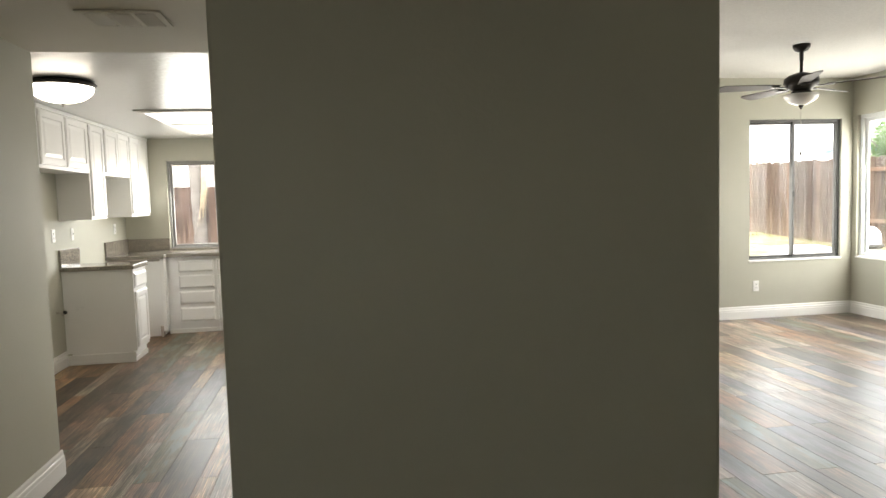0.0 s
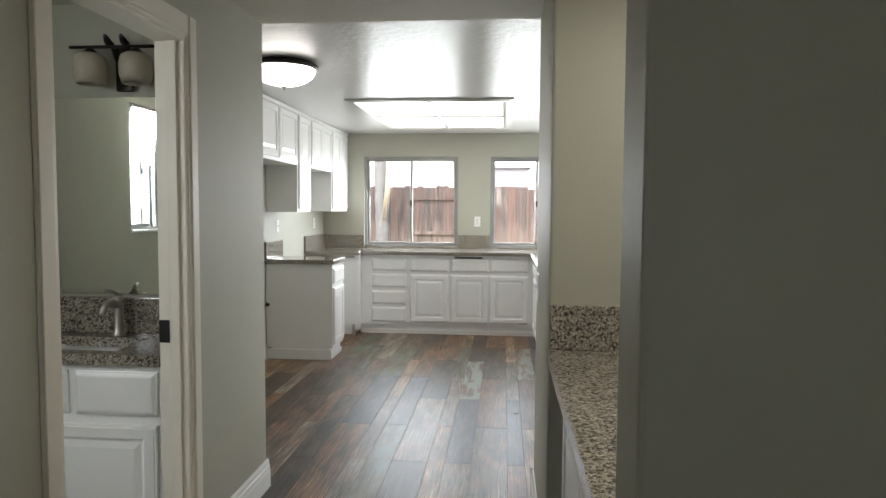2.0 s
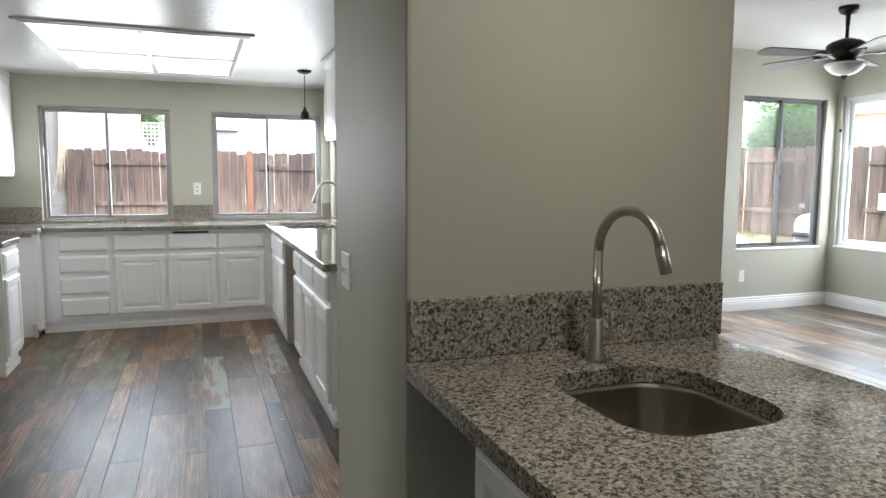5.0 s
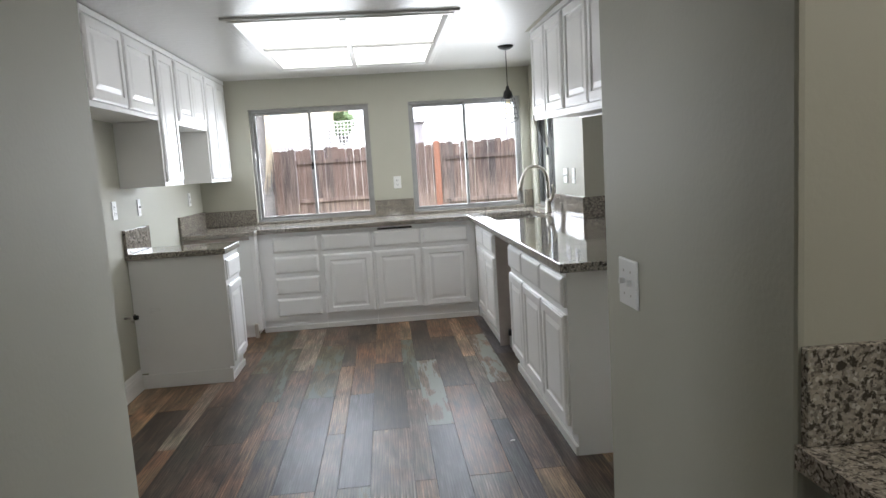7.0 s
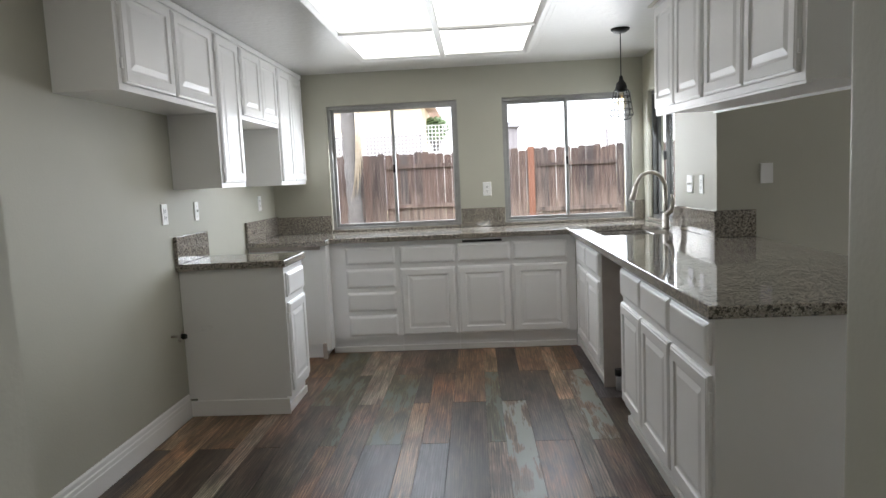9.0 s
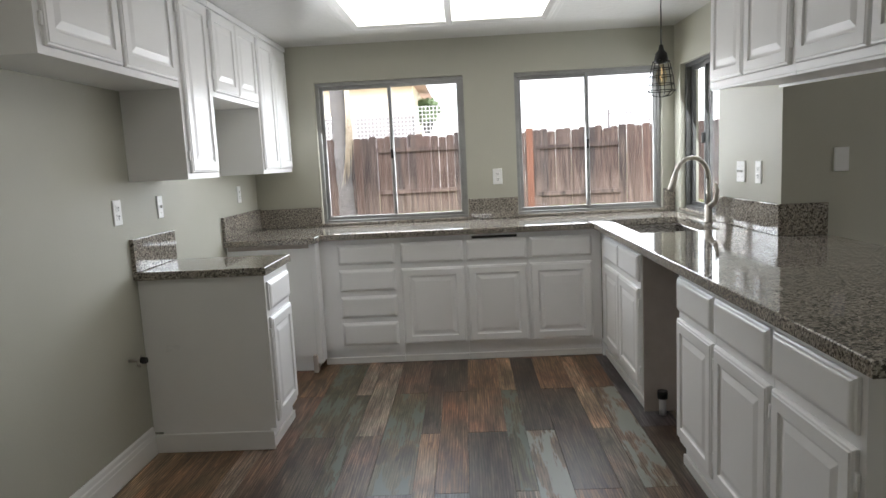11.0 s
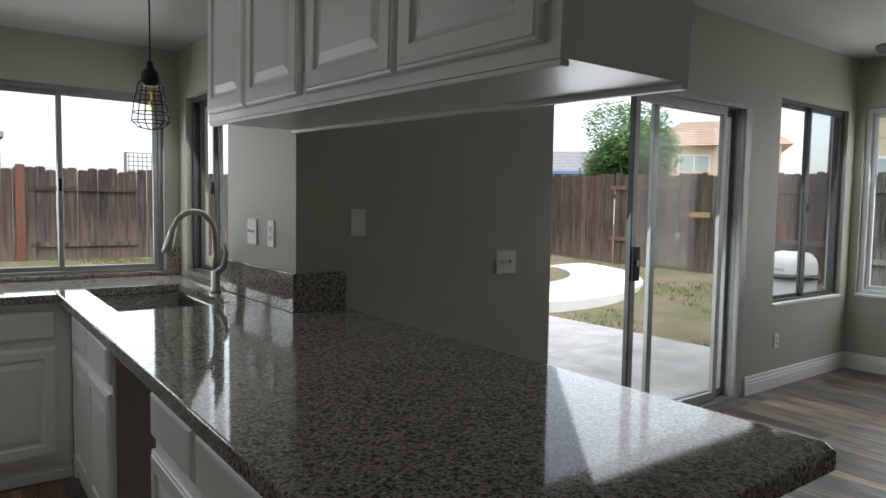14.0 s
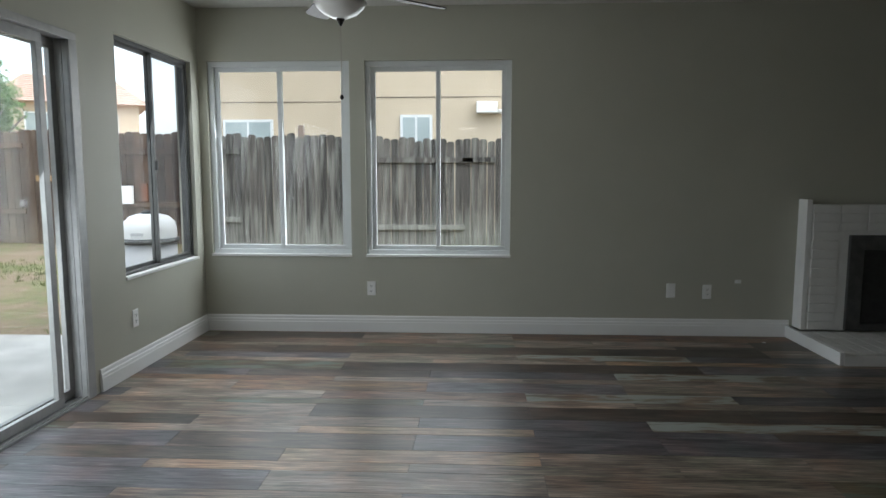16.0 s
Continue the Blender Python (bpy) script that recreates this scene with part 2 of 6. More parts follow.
    if paint:
        worn = ns.new("ShaderNodeMath")
        worn.operation = "MULTIPLY_ADD"
        worn.inputs[1].default_value = 0.45
        ln.new(grain.outputs[0], worn.inputs[0])
        ln.new(blot.outputs[0], worn.inputs[2])
        edge = ramp(ns, [(0.70 - amount * 0.1, (0, 0, 0)), (0.75 - amount * 0.1, (1, 1, 1))])
        ln.new(worn.outputs[0], edge.inputs[0])
        last = ns.new("ShaderNodeMixRGB")
        last.inputs[2].default_value = (*paint, 1)
        ln.new(edge.outputs[0], last.inputs[0])
        ln.new(m2.outputs[0], last.inputs[1])
    ln.new(last.outputs[0], p.inputs["Base Color"])
    rr = node(ns, "MapRange", To_Min=0.28, To_Max=0.46)
    ln.new(grain.outputs[0], rr.inputs[0])
    ln.new(rr.outputs[0], p.inputs["Roughness"])
    bp = node(ns, "Bump", Strength=0.18, Distance=0.002)
    ln.new(grain.outputs[0], bp.inputs["Height"])
    ln.new(bp.outputs[0], p.inputs["Normal"])
    return m


PLANKS = [
    plank_material("plank_dark_brown", [(0, (0.050, 0.039, 0.031)), (1, (0.082, 0.062, 0.047))]),
    plank_material("plank_brown", [(0, (0.125, 0.072, 0.042)), (1, (0.185, 0.112, 0.068))]),
    plank_material("plank_tan", [(0, (0.235, 0.155, 0.092)), (1, (0.28, 0.20, 0.135))]),
    plank_material("plank_grey_brown", [(0, (0.150, 0.118, 0.092)), (1, (0.225, 0.185, 0.150))]),
    plank_material("plank_slate", [(0, (0.070, 0.066, 0.072)), (1, (0.108, 0.100, 0.108))]),
    plank_material("plank_red_brown", [(0, (0.115, 0.078, 0.058)), (1, (0.150, 0.102, 0.078))]),
    plank_material("plank_olive", [(0, (0.075, 0.066, 0.040)), (1, (0.120, 0.104, 0.066))], (0.125, 0.150, 0.120), -0.5),
]
PLANK_PALE = plank_material("plank_pale_worn", [(0, (0.20, 0.15, 0.105)), (1, (0.24, 0.18, 0.13))], (0.285, 0.30, 0.262), 0.05)


def fence_material():
    m, ns, ln, p = material("weathered_fence_board", 0.9)
    co = ns.new("ShaderNodeTexCoord")
    geo = ns.new("ShaderNodeNewGeometry")
    mp = ns.new("ShaderNodeMapping")
    mp.inputs["Scale"].default_value = (9, 9, 0.8)
    ln.new(co.outputs["Object"], mp.inputs[0])
    n1 = node(ns, "TexNoise", Scale=2.2, Detail=8.0, Roughness=0.65)
    ln.new(mp.outputs[0], n1.inputs["Vector"])
    n2 = node(ns, "TexNoise", Scale=0.9, Detail=4.0)
    ln.new(co.outputs["Object"], n2.inputs["Vector"])
    tone = ramp(ns, [(0.0, (0.075, 0.055, 0.045)), (0.35, (0.13, 0.085, 0.062)), (0.6, (0.165, 0.105, 0.078)), (0.85, (0.14, 0.12, 0.105)), (1.0, (0.225, 0.125, 0.082))])
    ln.new(geo.outputs["Random Per Island"], tone.inputs[0])
    g = ramp(ns, [(0.3, (0.5, 0.5, 0.5)), (0.7, (1.4, 1.38, 1.34))])
    ln.new(n1.outputs[0], g.inputs[0])
    mu = ns.new("ShaderNodeMixRGB")
    mu.blend_type, mu.inputs[0].default_value = "MULTIPLY", 1.0
    ln.new(tone.outputs[0], mu.inputs[1])
    ln.new(g.outputs[0], mu.inputs[2])
    w = ramp(ns, [(0.42, (0, 0, 0)), (0.72, (0.7, 0.7, 0.7))])
    ln.new(n2.outputs[0], w.inputs[0])
    mx = ns.new("ShaderNodeMixRGB")
    mx.inputs[2].default_value = (0.27, 0.235, 0.20, 1)
    ln.new(w.outputs[0], mx.inputs[0])
    ln.new(mu.outputs[0], mx.inputs[1])
    ln.new(mx.outputs[0], p.inputs["Base Color"])
    bp = node(ns, "Bump", Strength=0.5, Distance=0.006)
    ln.new(n1.outputs[0], bp.inputs["Height"])
    ln.new(bp.outputs[0], p.inputs["Normal"])
    return m


FENCE = fence_material()
FENCE_PATCH = varied("new_pine_patch", (0.30, 0.19, 0.095), (0.40, 0.26, 0.14), 4, 0.9, stretch=(6, 6, 0.6))
FENCE_ORANGE = varied("new_redwood_post", (0.14, 0.062, 0.040), (0.20, 0.090, 0.056), 4, 0.9, stretch=(6, 6, 0.6))


def ground_material():
    m, ns, ln, p = material("dry_lawn", 0.95)
    co = ns.new("ShaderNodeTexCoord")
    n1 = node(ns, "TexNoise", Scale=0.7, Detail=7.0, Roughness=0.7)
    n2 = node(ns, "TexNoise", Scale=18.0, Detail=6.0, Roughness=0.7)
    ln.new(co.outputs["Object"], n1.inputs["Vector"])
    ln.new(co.outputs["Object"], n2.inputs["Vector"])
    soil = ramp(ns, [(0.35, (0.17, 0.125, 0.085)), (0.65, (0.32, 0.25, 0.175))])
    ln.new(n2.outputs[0], soil.inputs[0])
    turf = ramp(ns, [(0.35, (0.10, 0.115, 0.045)), (0.65, (0.22, 0.21, 0.10))])
    ln.new(n2.outputs[0], turf.inputs[0])
    sel = ramp(ns, [(0.46, (0, 0, 0)), (0.56, (1, 1, 1))])
    ln.new(n1.outputs[0], sel.inputs[0])
    mx = ns.new("ShaderNodeMixRGB")
    ln.new(sel.outputs[0], mx.inputs[0])
    ln.new(soil.outputs[0], mx.inputs[1])
    ln.new(turf.outputs[0], mx.inputs[2])
    ln.new(mx.outputs[0], p.inputs["Base Color"])
    bp = node(ns, "Bump", Strength=0.8, Distance=0.03)
    ln.new(n2.outputs[0], bp.inputs["Height"])
    ln.new(bp.outputs[0], p.inputs["Normal"])
    return m


GROUND = ground_material()


def pane_material(name, tint=(1, 1, 1)):
    m, ns, ln, p = material(name)
    ns.remove(p)
    tr = node(ns, "BsdfTransparent", Color=(*tint, 1))
    gl = node(ns, "BsdfGlossy", Roughness=0.02)
    mx = ns.new("ShaderNodeMixShader")
    mx.inputs[0].default_value = 0.022
    ln.new(tr.outputs[0], mx.inputs[1])
    ln.new(gl.outputs[0], mx.inputs[2])
    ln.new(mx.outputs[0], ns["Material Output"].inputs[0])
    return m


PANE = pane_material("window_glass", (0.97, 0.98, 0.97))
SCREENED = pane_material("insect_screened_glass", (0.78, 0.79, 0.79))
MIRROR = material("mirror", 0.02, 1.0)[0]
MIRROR.node_tree.nodes["Principled BSDF"].inputs["Base Color"].default_value = (0.86, 0.88, 0.87, 1)
WATER = varied("pool_water", (0.03, 0.09, 0.13), (0.05, 0.12, 0.17), 1, 0.05, bump=0.1, bump_scale=6)


def glow(name, colour, strength, base=(0.8, 0.8, 0.78)):
    m, ns, ln, p = material(name, 0.4)
    p.inputs["Base Color"].default_value = (*base, 1)
    co = ns.new("ShaderNodeTexCoord")
    nz = node(ns, "TexNoise", Scale=2.5, Detail=2.0)
    ln.new(co.outputs["Object"], nz.inputs["Vector"])
    r = ramp(ns, [(0.3, tuple(c * 0.92 for c in colour)), (0.7, colour)])
    ln.new(nz.outputs[0], r.inputs[0])
    ln.new(r.outputs[0], p.inputs["Emission Color"])
    p.inputs["Emission Strength"].default_value = strength
    return m


BAR_LENS = glow("lit_lamp_lens", (1.0, 0.92, 0.78), 43.0)
TUBE = glow("fluorescent_diffuser", (1.0, 0.965, 0.885), 0.50)
DOME = glow("lit_opal_glass", (1.0, 0.95, 0.86), 1.8)
OPAL = varied("opal_glass", (0.74, 0.73, 0.70), (0.80, 0.79, 0.76), 4, 0.25)
AMBER = varied("amber_glass_shade", (0.42, 0.37, 0.29), (0.50, 0.45, 0.36), 6, 0.3)
BULB = pane_material("amber_bulb_glass", (0.97, 0.91, 0.78))
FILAMENT = glow("filament", (1.0, 0.72, 0.40), 0.35, (0.5, 0.35, 0.15))


# ---- mesh helpers ----
def add_box(bm, x0, x1, y0, y1, z0, z1, bevel=0.0):
    r = bmesh.ops.create_cube(bm, size=1.0, matrix=Matrix.LocRotScale(((x0 + x1) / 2, (y0 + y1) / 2, (z0 + z1) / 2), None, (abs(x1 - x0), abs(y1 - y0), abs(z1 - z0))))
    if bevel:
        es = list({e for v in r["verts"] for e in v.link_edges})
        bmesh.ops.bevel(bm, geom=es, offset=bevel, segments=2, affect="EDGES", profile=0.6)
    return bm


def box(x0, x1, y0, y1, z0, z1, bevel=0.0):
    return add_box(bmesh.new(), x0, x1, y0, y1, z0, z1, bevel)


def add_lathe(bm, profile, steps=28, m=None):
    """A body of revolution about z from (radius, height) pairs."""
    m = m or Matrix()
    rings = []
    for r, z in profile:
        if r < 1e-5:
            rings.append([bm.verts.new(m @ Vector((0, 0, z)))])
        else:
            rings.append([bm.verts.new(m @ Vector((r * math.cos(2 * math.pi * i / steps), r * math.sin(2 * math.pi * i / steps), z))) for i in range(steps)])
    for a, b in zip(rings, rings[1:]):
        for i in range(steps):
            j = (i + 1) % steps
            if len(a) == 1 and len(b) == 1:
                continue
            if len(a) == 1:
                f = bm.faces.new((a[0], b[j], b[i]))
            elif len(b) == 1:
                f = bm.faces.new((a[i], a[j], b[0]))
            else:
                f = bm.faces.new((a[i], a[j], b[j], b[i]))
            f.smooth = True
    return bm


def lathe(profile, steps=28):
    bm = add_lathe(bmesh.new(), profile, steps)
    bmesh.ops.recalc_face_normals(bm, faces=bm.faces)
    return bm


def add_tube(bm, pts, radius, steps=12, caps=True):
    """A round tube along a line of points; radius may be a list."""
    pts = [Vector(p) for p in pts]
    rad = radius if isinstance(radius, (list, tuple)) else [radius] * len(pts)
    side, rings = None, []
    for i, p in enumerate(pts):
        d = (pts[min(i + 1, len(pts) - 1)] - pts[max(i - 1, 0)]).normalized()
        if side is None:
            side = d.orthogonal().normalized()
        side = (side - d * side.dot(d)).normalized()
        up = d.cross(side)
        rings.append([bm.verts.new(p + rad[i] * (math.cos(2 * math.pi * k / steps) * side + math.sin(2 * math.pi * k / steps) * up)) for k in range(steps)])
    for a, b in zip(rings, rings[1:]):
        for k in range(steps):
            f = bm.faces.new((a[k], a[(k + 1) % steps], b[(k + 1) % steps], b[k]))
            f.smooth = True
    if caps:
        bm.faces.new(list(reversed(rings[0])))
        bm.faces.new(rings[-1])
    return bm


def tube(pts, radius, steps=12):
    bm = add_tube(bmesh.new(), pts, radius, steps)
    bmesh.ops.recalc_face_normals(bm, faces=bm.faces)
    return bm


def arc(cx, cz, r, a0, a1, n=14):
    return [(cx + r * math.cos(radians(a0 + (a1 - a0) * i / n)), cz + r * math.sin(radians(a0 + (a1 - a0) * i / n))) for i in range(n + 1)]


def panel(w, h, rings, ox=0.0, oz=0.0, oy=0.0):
    """A moulded front of w by h, facing -y: rings of (inset, how far proud), the middle filled."""
    bm = bmesh.new()
    loops = []
    for inset, proud in rings:
        loops.append([bm.verts.new((ox + x, oy - proud, oz + z)) for x, z in ((inset, inset), (w - inset, inset), (w - inset, h - inset), (inset, h - inset))])
    for a, b in zip(loops, loops[1:]):
        for i in range(4):
            j = (i + 1) % 4
            bm.faces.new((a[i], a[j], b[j], b[i]))
    bm.faces.new(loops[-1])
    bm.faces.new(list(reversed(loops[0])))
    bmesh.ops.recalc_face_normals(bm, faces=bm.faces)
    return bm


DOOR_RINGS = [(0, 0), (0, 0.010), (0.004, 0.015), (0.010, 0.016), (0.013, 0.019), (0.052, 0.019), (0.056, 0.012), (0.064, 0.010), (0.067, 0.010), (0.092, 0.017)]
DRAWER_RINGS = [(0, 0), (0, 0.009), (0.006, 0.012), (0.010, 0.016), (0.016, 0.019), (0.022, 0.020)]


def mesh_of(name, bm, mat):
    me = bpy.data.meshes.new(name)
    bm.to_mesh(me)
    bm.free()
    me.materials.append(mat)
    return me


def thing(name, x, y, z, label, category, group="", rz=0.0):
    ob = new(name)
    ob.matrix_world = pose(x, y, z, 0, 0, rz)
    return tagged(ob, label, category, group)


def part(name, bm, mat, parent, label="", m=None):
    ob = new(name, mesh_of(name, bm, mat))
    ob.parent = parent
    if m is not None:
        ob.matrix_local = m
    return tagged(ob, label) if label else ob


def solid(name, bm, mat, label="", category="", group="", kind=""):
    return tagged(new(name, mesh_of(name, bm, mat)), label, category, group, kind)


def structure(name, bm, mat, label="", category=""):
    return solid(name, bm, mat, label, category, kind="structure")

# ---- the house: walls, ceilings ----
T = 0.13
Z_KITCHEN, Z_LIVING, Z_TOP = 2.265, 2.66, 2.80
X_WEST, X_HALL, X_BAR, X_SINK, X_EAST = -2.48, -1.48, -0.162, 0.69, 5.84
Y_NORTH, Y_LIVING, Y_SOUTH = 9.24, 7.54, -0.9


def wall_mesh(axis, c0, c1, a0, a1, z0, z1, holes=()):
    """A wall from c0 to c1 across and a0 to a1 along the other axis, with holes (a, b, z, z) through it."""
    bm = bmesh.new()
    cuts = sorted({a0, a1, *[h[0] for h in holes], *[h[1] for h in holes]})
    for p, q in zip(cuts, cuts[1:]):
        spans = [(z0, z1)]
        for a, b, lo, hi in holes:
            if a <= p and q <= b:
                spans = [s for lo0, hi0 in spans for s in ((lo0, lo), (hi, hi0)) if s[1] - s[0] > 1e-4]
        for lo, hi in spans:
            if axis == "x":
                add_box(bm, c0, c1, p, q, lo, hi)
            else:
                add_box(bm, p, q, c0, c1, lo, hi)
    bmesh.ops.remove_doubles(bm, verts=bm.verts, dist=1e-5)
    return bm


W1, W2 = (-1.98, -0.862, 0.930, 1.995), (-0.483, 0.60, 0.932, 1.993)
WE = (8.36, 9.10, 0.940, 1.968)
PATIO, WS = (2.165, 4.14, 0.0, 2.115), (4.565, 5.70, 0.645, 2.21)
E1, E2 = (6.29, 7.47, 0.652, 2.24), (4.974, 6.165, 0.650, 2.235)
BATH_DOOR, BATH_WIN = (3.018, 3.755, 0.0, 2.0), (1.80, 2.23, 1.20, 2.16)
Y_PASS = 4.54

T_HALL, BAR_E = 0.10, 0.80
WALL_LABEL = "greige painted drywall with a light orange-peel texture"
structure("wall_north_kitchen", wall_mesh("y", Y_NORTH, Y_NORTH + T, X_WEST - T, X_SINK + T, -0.05, Z_TOP, [W1, W2]), WALL, WALL_LABEL, "wall")
structure("wall_east_kitchen", wall_mesh("x", X_SINK, X_SINK + T, Y_LIVING, Y_NORTH, -0.05, Z_TOP, [WE]), WALL, WALL_LABEL, "wall")
structure("wall_north_living", wall_mesh("y", Y_LIVING, Y_LIVING + T, X_SINK + T, X_EAST + T, -0.05, Z_TOP, [PATIO, WS]), WALL, WALL_LABEL, "wall")
structure("wall_east_living", wall_mesh("x", X_EAST, X_EAST + T, Y_SOUTH - T, Y_LIVING, -0.05, Z_TOP, [E1, E2]), WALL, WALL_LABEL, "wall")
# unseen opening, added so daylight reaches the entry wall; the wall only closes the room
ADDED_WIN = (-0.75, -0.35, 1.45, 1.95)
structure("wall_south", wall_mesh("y", Y_SOUTH - T, Y_SOUTH, X_HALL - T_HALL, X_EAST, -0.05, Z_TOP, [ADDED_WIN]), WALL, WALL_LABEL, "wall")
structure("wall_west_kitchen", wall_mesh("x", X_WEST - T, X_WEST, Y_PASS - 0.13, Y_NORTH, -0.05, Z_TOP), WALL, WALL_LABEL, "wall")
structure("wall_south_kitchen", wall_mesh("y", Y_PASS - 0.13, Y_PASS, X_WEST, X_HALL - T_HALL, -0.05, Z_TOP), WALL, WALL_LABEL, "wall")
structure("wall_hall_west", wall_mesh("x", X_HALL - T_HALL, X_HALL, Y_SOUTH, Y_PASS, -0.05, Z_TOP, [BATH_DOOR]), WALL, WALL_LABEL, "wall")
structure("wall_entry", box(-0.174, 0.913, 2.124, 2.262, -0.05, Z_TOP, 0.008), WALL, "greige painted drywall partition with rounded corners", "wall")
structure("wall_bar", box(X_BAR, BAR_E, 3.705, 4.575, -0.05, Z_TOP, 0.010), WALL, "thick greige drywall block between wet bar and kitchen", "wall")
structure("wall_bath_north", wall_mesh("y", 4.21, 4.33, -3.1, X_HALL - T_HALL, -0.05, Z_TOP), WALL, WALL_LABEL, "wall")
structure("wall_bath_south", wall_mesh("y", 1.2, 1.32, -3.1, X_HALL - T_HALL, -0.05, Z_TOP), WALL, WALL_LABEL, "wall")
structure("wall_bath_west", wall_mesh("x", -3.2, -3.1, 1.2, 4.33, -0.05, Z_TOP, [BATH_WIN]), WALL, WALL_LABEL, "wall")
structure("wall_header", box(0.55, 0.655, 4.576, 5.76, Z_KITCHEN - 0.05, Z_TOP), WALL, "painted drywall header over the kitchen passage", "wall")
structure("wall_soffit", box(0.30, 0.69, 5.76, Y_LIVING, Z_KITCHEN - 0.004, Z_TOP), WALL, "painted drywall soffit above hanging cabinets", "wall")

bm = box(X_WEST, 0.55, Y_PASS, Y_NORTH, Z_KITCHEN, Z_KITCHEN + 0.08)
add_box(bm, 0.55, X_SINK, Y_LIVING, Y_NORTH, Z_KITCHEN, Z_KITCHEN + 0.08)
structure("ceiling_kitchen", bm, CEIL_KITCHEN, "white semi-gloss textured kitchen ceiling", "ceiling")
bm = box(X_HALL, X_BAR, Y_SOUTH, Y_PASS, Z_KITCHEN - 0.006, Z_KITCHEN + 0.08)
add_box(bm, X_BAR, BAR_E, 2.262, 3.705, Z_KITCHEN - 0.006, Z_KITCHEN + 0.08)
add_box(bm, X_BAR, BAR_E, Y_SOUTH, 2.124, Z_KITCHEN - 0.006, Z_KITCHEN + 0.08)
structure("ceiling_hall", bm, CEIL_HALL, "beige flat-painted hall ceiling", "ceiling")
structure("ceiling_living", box(0.656, X_EAST, Y_SOUTH, Y_LIVING, Z_LIVING, Z_LIVING + 0.08), POPCORN, "off-white popcorn-textured ceiling", "ceiling")
structure("ceiling_bath", box(-3.1, X_HALL - T_HALL, 1.32, 4.21, Z_KITCHEN, Z_KITCHEN + 0.08), CEIL_HALL, "painted bathroom ceiling", "ceiling")
# unseen slab, added to stop sky light leaking in over the walls
bm = box(X_WEST - 0.75, X_EAST + 0.3, Y_SOUTH - 0.3, Y_LIVING + 0.35, Z_TOP, Z_TOP + 0.15)
add_box(bm, X_WEST - 0.3, X_SINK + 0.3, Y_LIVING + 0.35, Y_NORTH + 0.35, Z_TOP, Z_TOP + 0.15)
structure("light_block_slab", bm, STUCCO, "unseen slab over the ceilings that keeps sky light out", "roof")
bm = box(-3.1, X_EAST + 0.05, Y_SOUTH - 0.05, Y_LIVING + 0.02, -0.12, -0.006)
add_box(bm, X_WEST - 0.05, X_SINK + 0.05, Y_LIVING + 0.02, Y_NORTH + 0.05, -0.12, -0.006)
structure("floor", bm, DARK, "wood-look plank floor in mixed browns and greys", "floor")


def baseboard(name, x0, y0, x1, y1, h=0.14):
    """A stepped skirting board along a wall; the room lies to the left of the way from start to end."""
    d = Vector((x1 - x0, y1 - y0, 0))
    n = Vector((-d.y, d.x, 0)).normalized()
    prof = [(0, 0), (0.016, 0), (0.016, h * 0.60), (0.0135, h * 0.63), (0.0135, h * 0.76), (0.009, h * 0.80), (0.009, h * 0.93), (0.005, h), (0, h)]
    bm = bmesh.new()
    ends = []
    for p in (Vector((x0, y0, 0)), Vector((x1, y1, 0))):
        ends.append([bm.verts.new(p + n * (a + 0.001) + Vector((0, 0, z))) for a, z in prof])
    for i in range(len(prof)):
        j = (i + 1) % len(prof)
        bm.faces.new((ends[0][i], ends[1][i], ends[1][j], ends[0][j]))
    bm.faces.new(ends[0])
    bm.faces.new(list(reversed(ends[1])))
    bmesh.ops.recalc_face_normals(bm, faces=bm.faces)
    structure(name, bm, TRIM, "white stepped baseboard moulding", "baseboard")


baseboard("baseboard_east", X_EAST, 2.70, X_EAST, Y_LIVING)
baseboard("baseboard_north_living", X_EAST - 0.017, Y_LIVING, 4.20, Y_LIVING)
baseboard("baseboard_dark_wall", 2.12, Y_LIVING, 0.97, Y_LIVING)
baseboard("baseboard_west", X_WEST, 7.27, X_WEST, Y_PASS)
baseboard("baseboard_south_kitchen", X_WEST, Y_PASS, X_HALL, Y_PASS)
baseboard("baseboard_hall_west", X_HALL, Y_PASS + 0.016, X_HALL, 3.822)
baseboard("baseboard_hall_south", X_HALL, 2.95, X_HALL, Y_SOUTH)
baseboard("baseboard_bar", X_BAR, 3.706, X_BAR, 4.591)
baseboard("baseboard_bar_north", X_BAR - 0.016, 4.575, BAR_E, 4.575)
baseboard("baseboard_entry", 0.913, 2.124, -0.174, 2.124)


# ---- windows and doors of the house ----
def strip(bm, u0, u1, z0, z1, v0, v1):
    add_box(bm, u0, u1, v0, v1, z0, z1, 0.003)


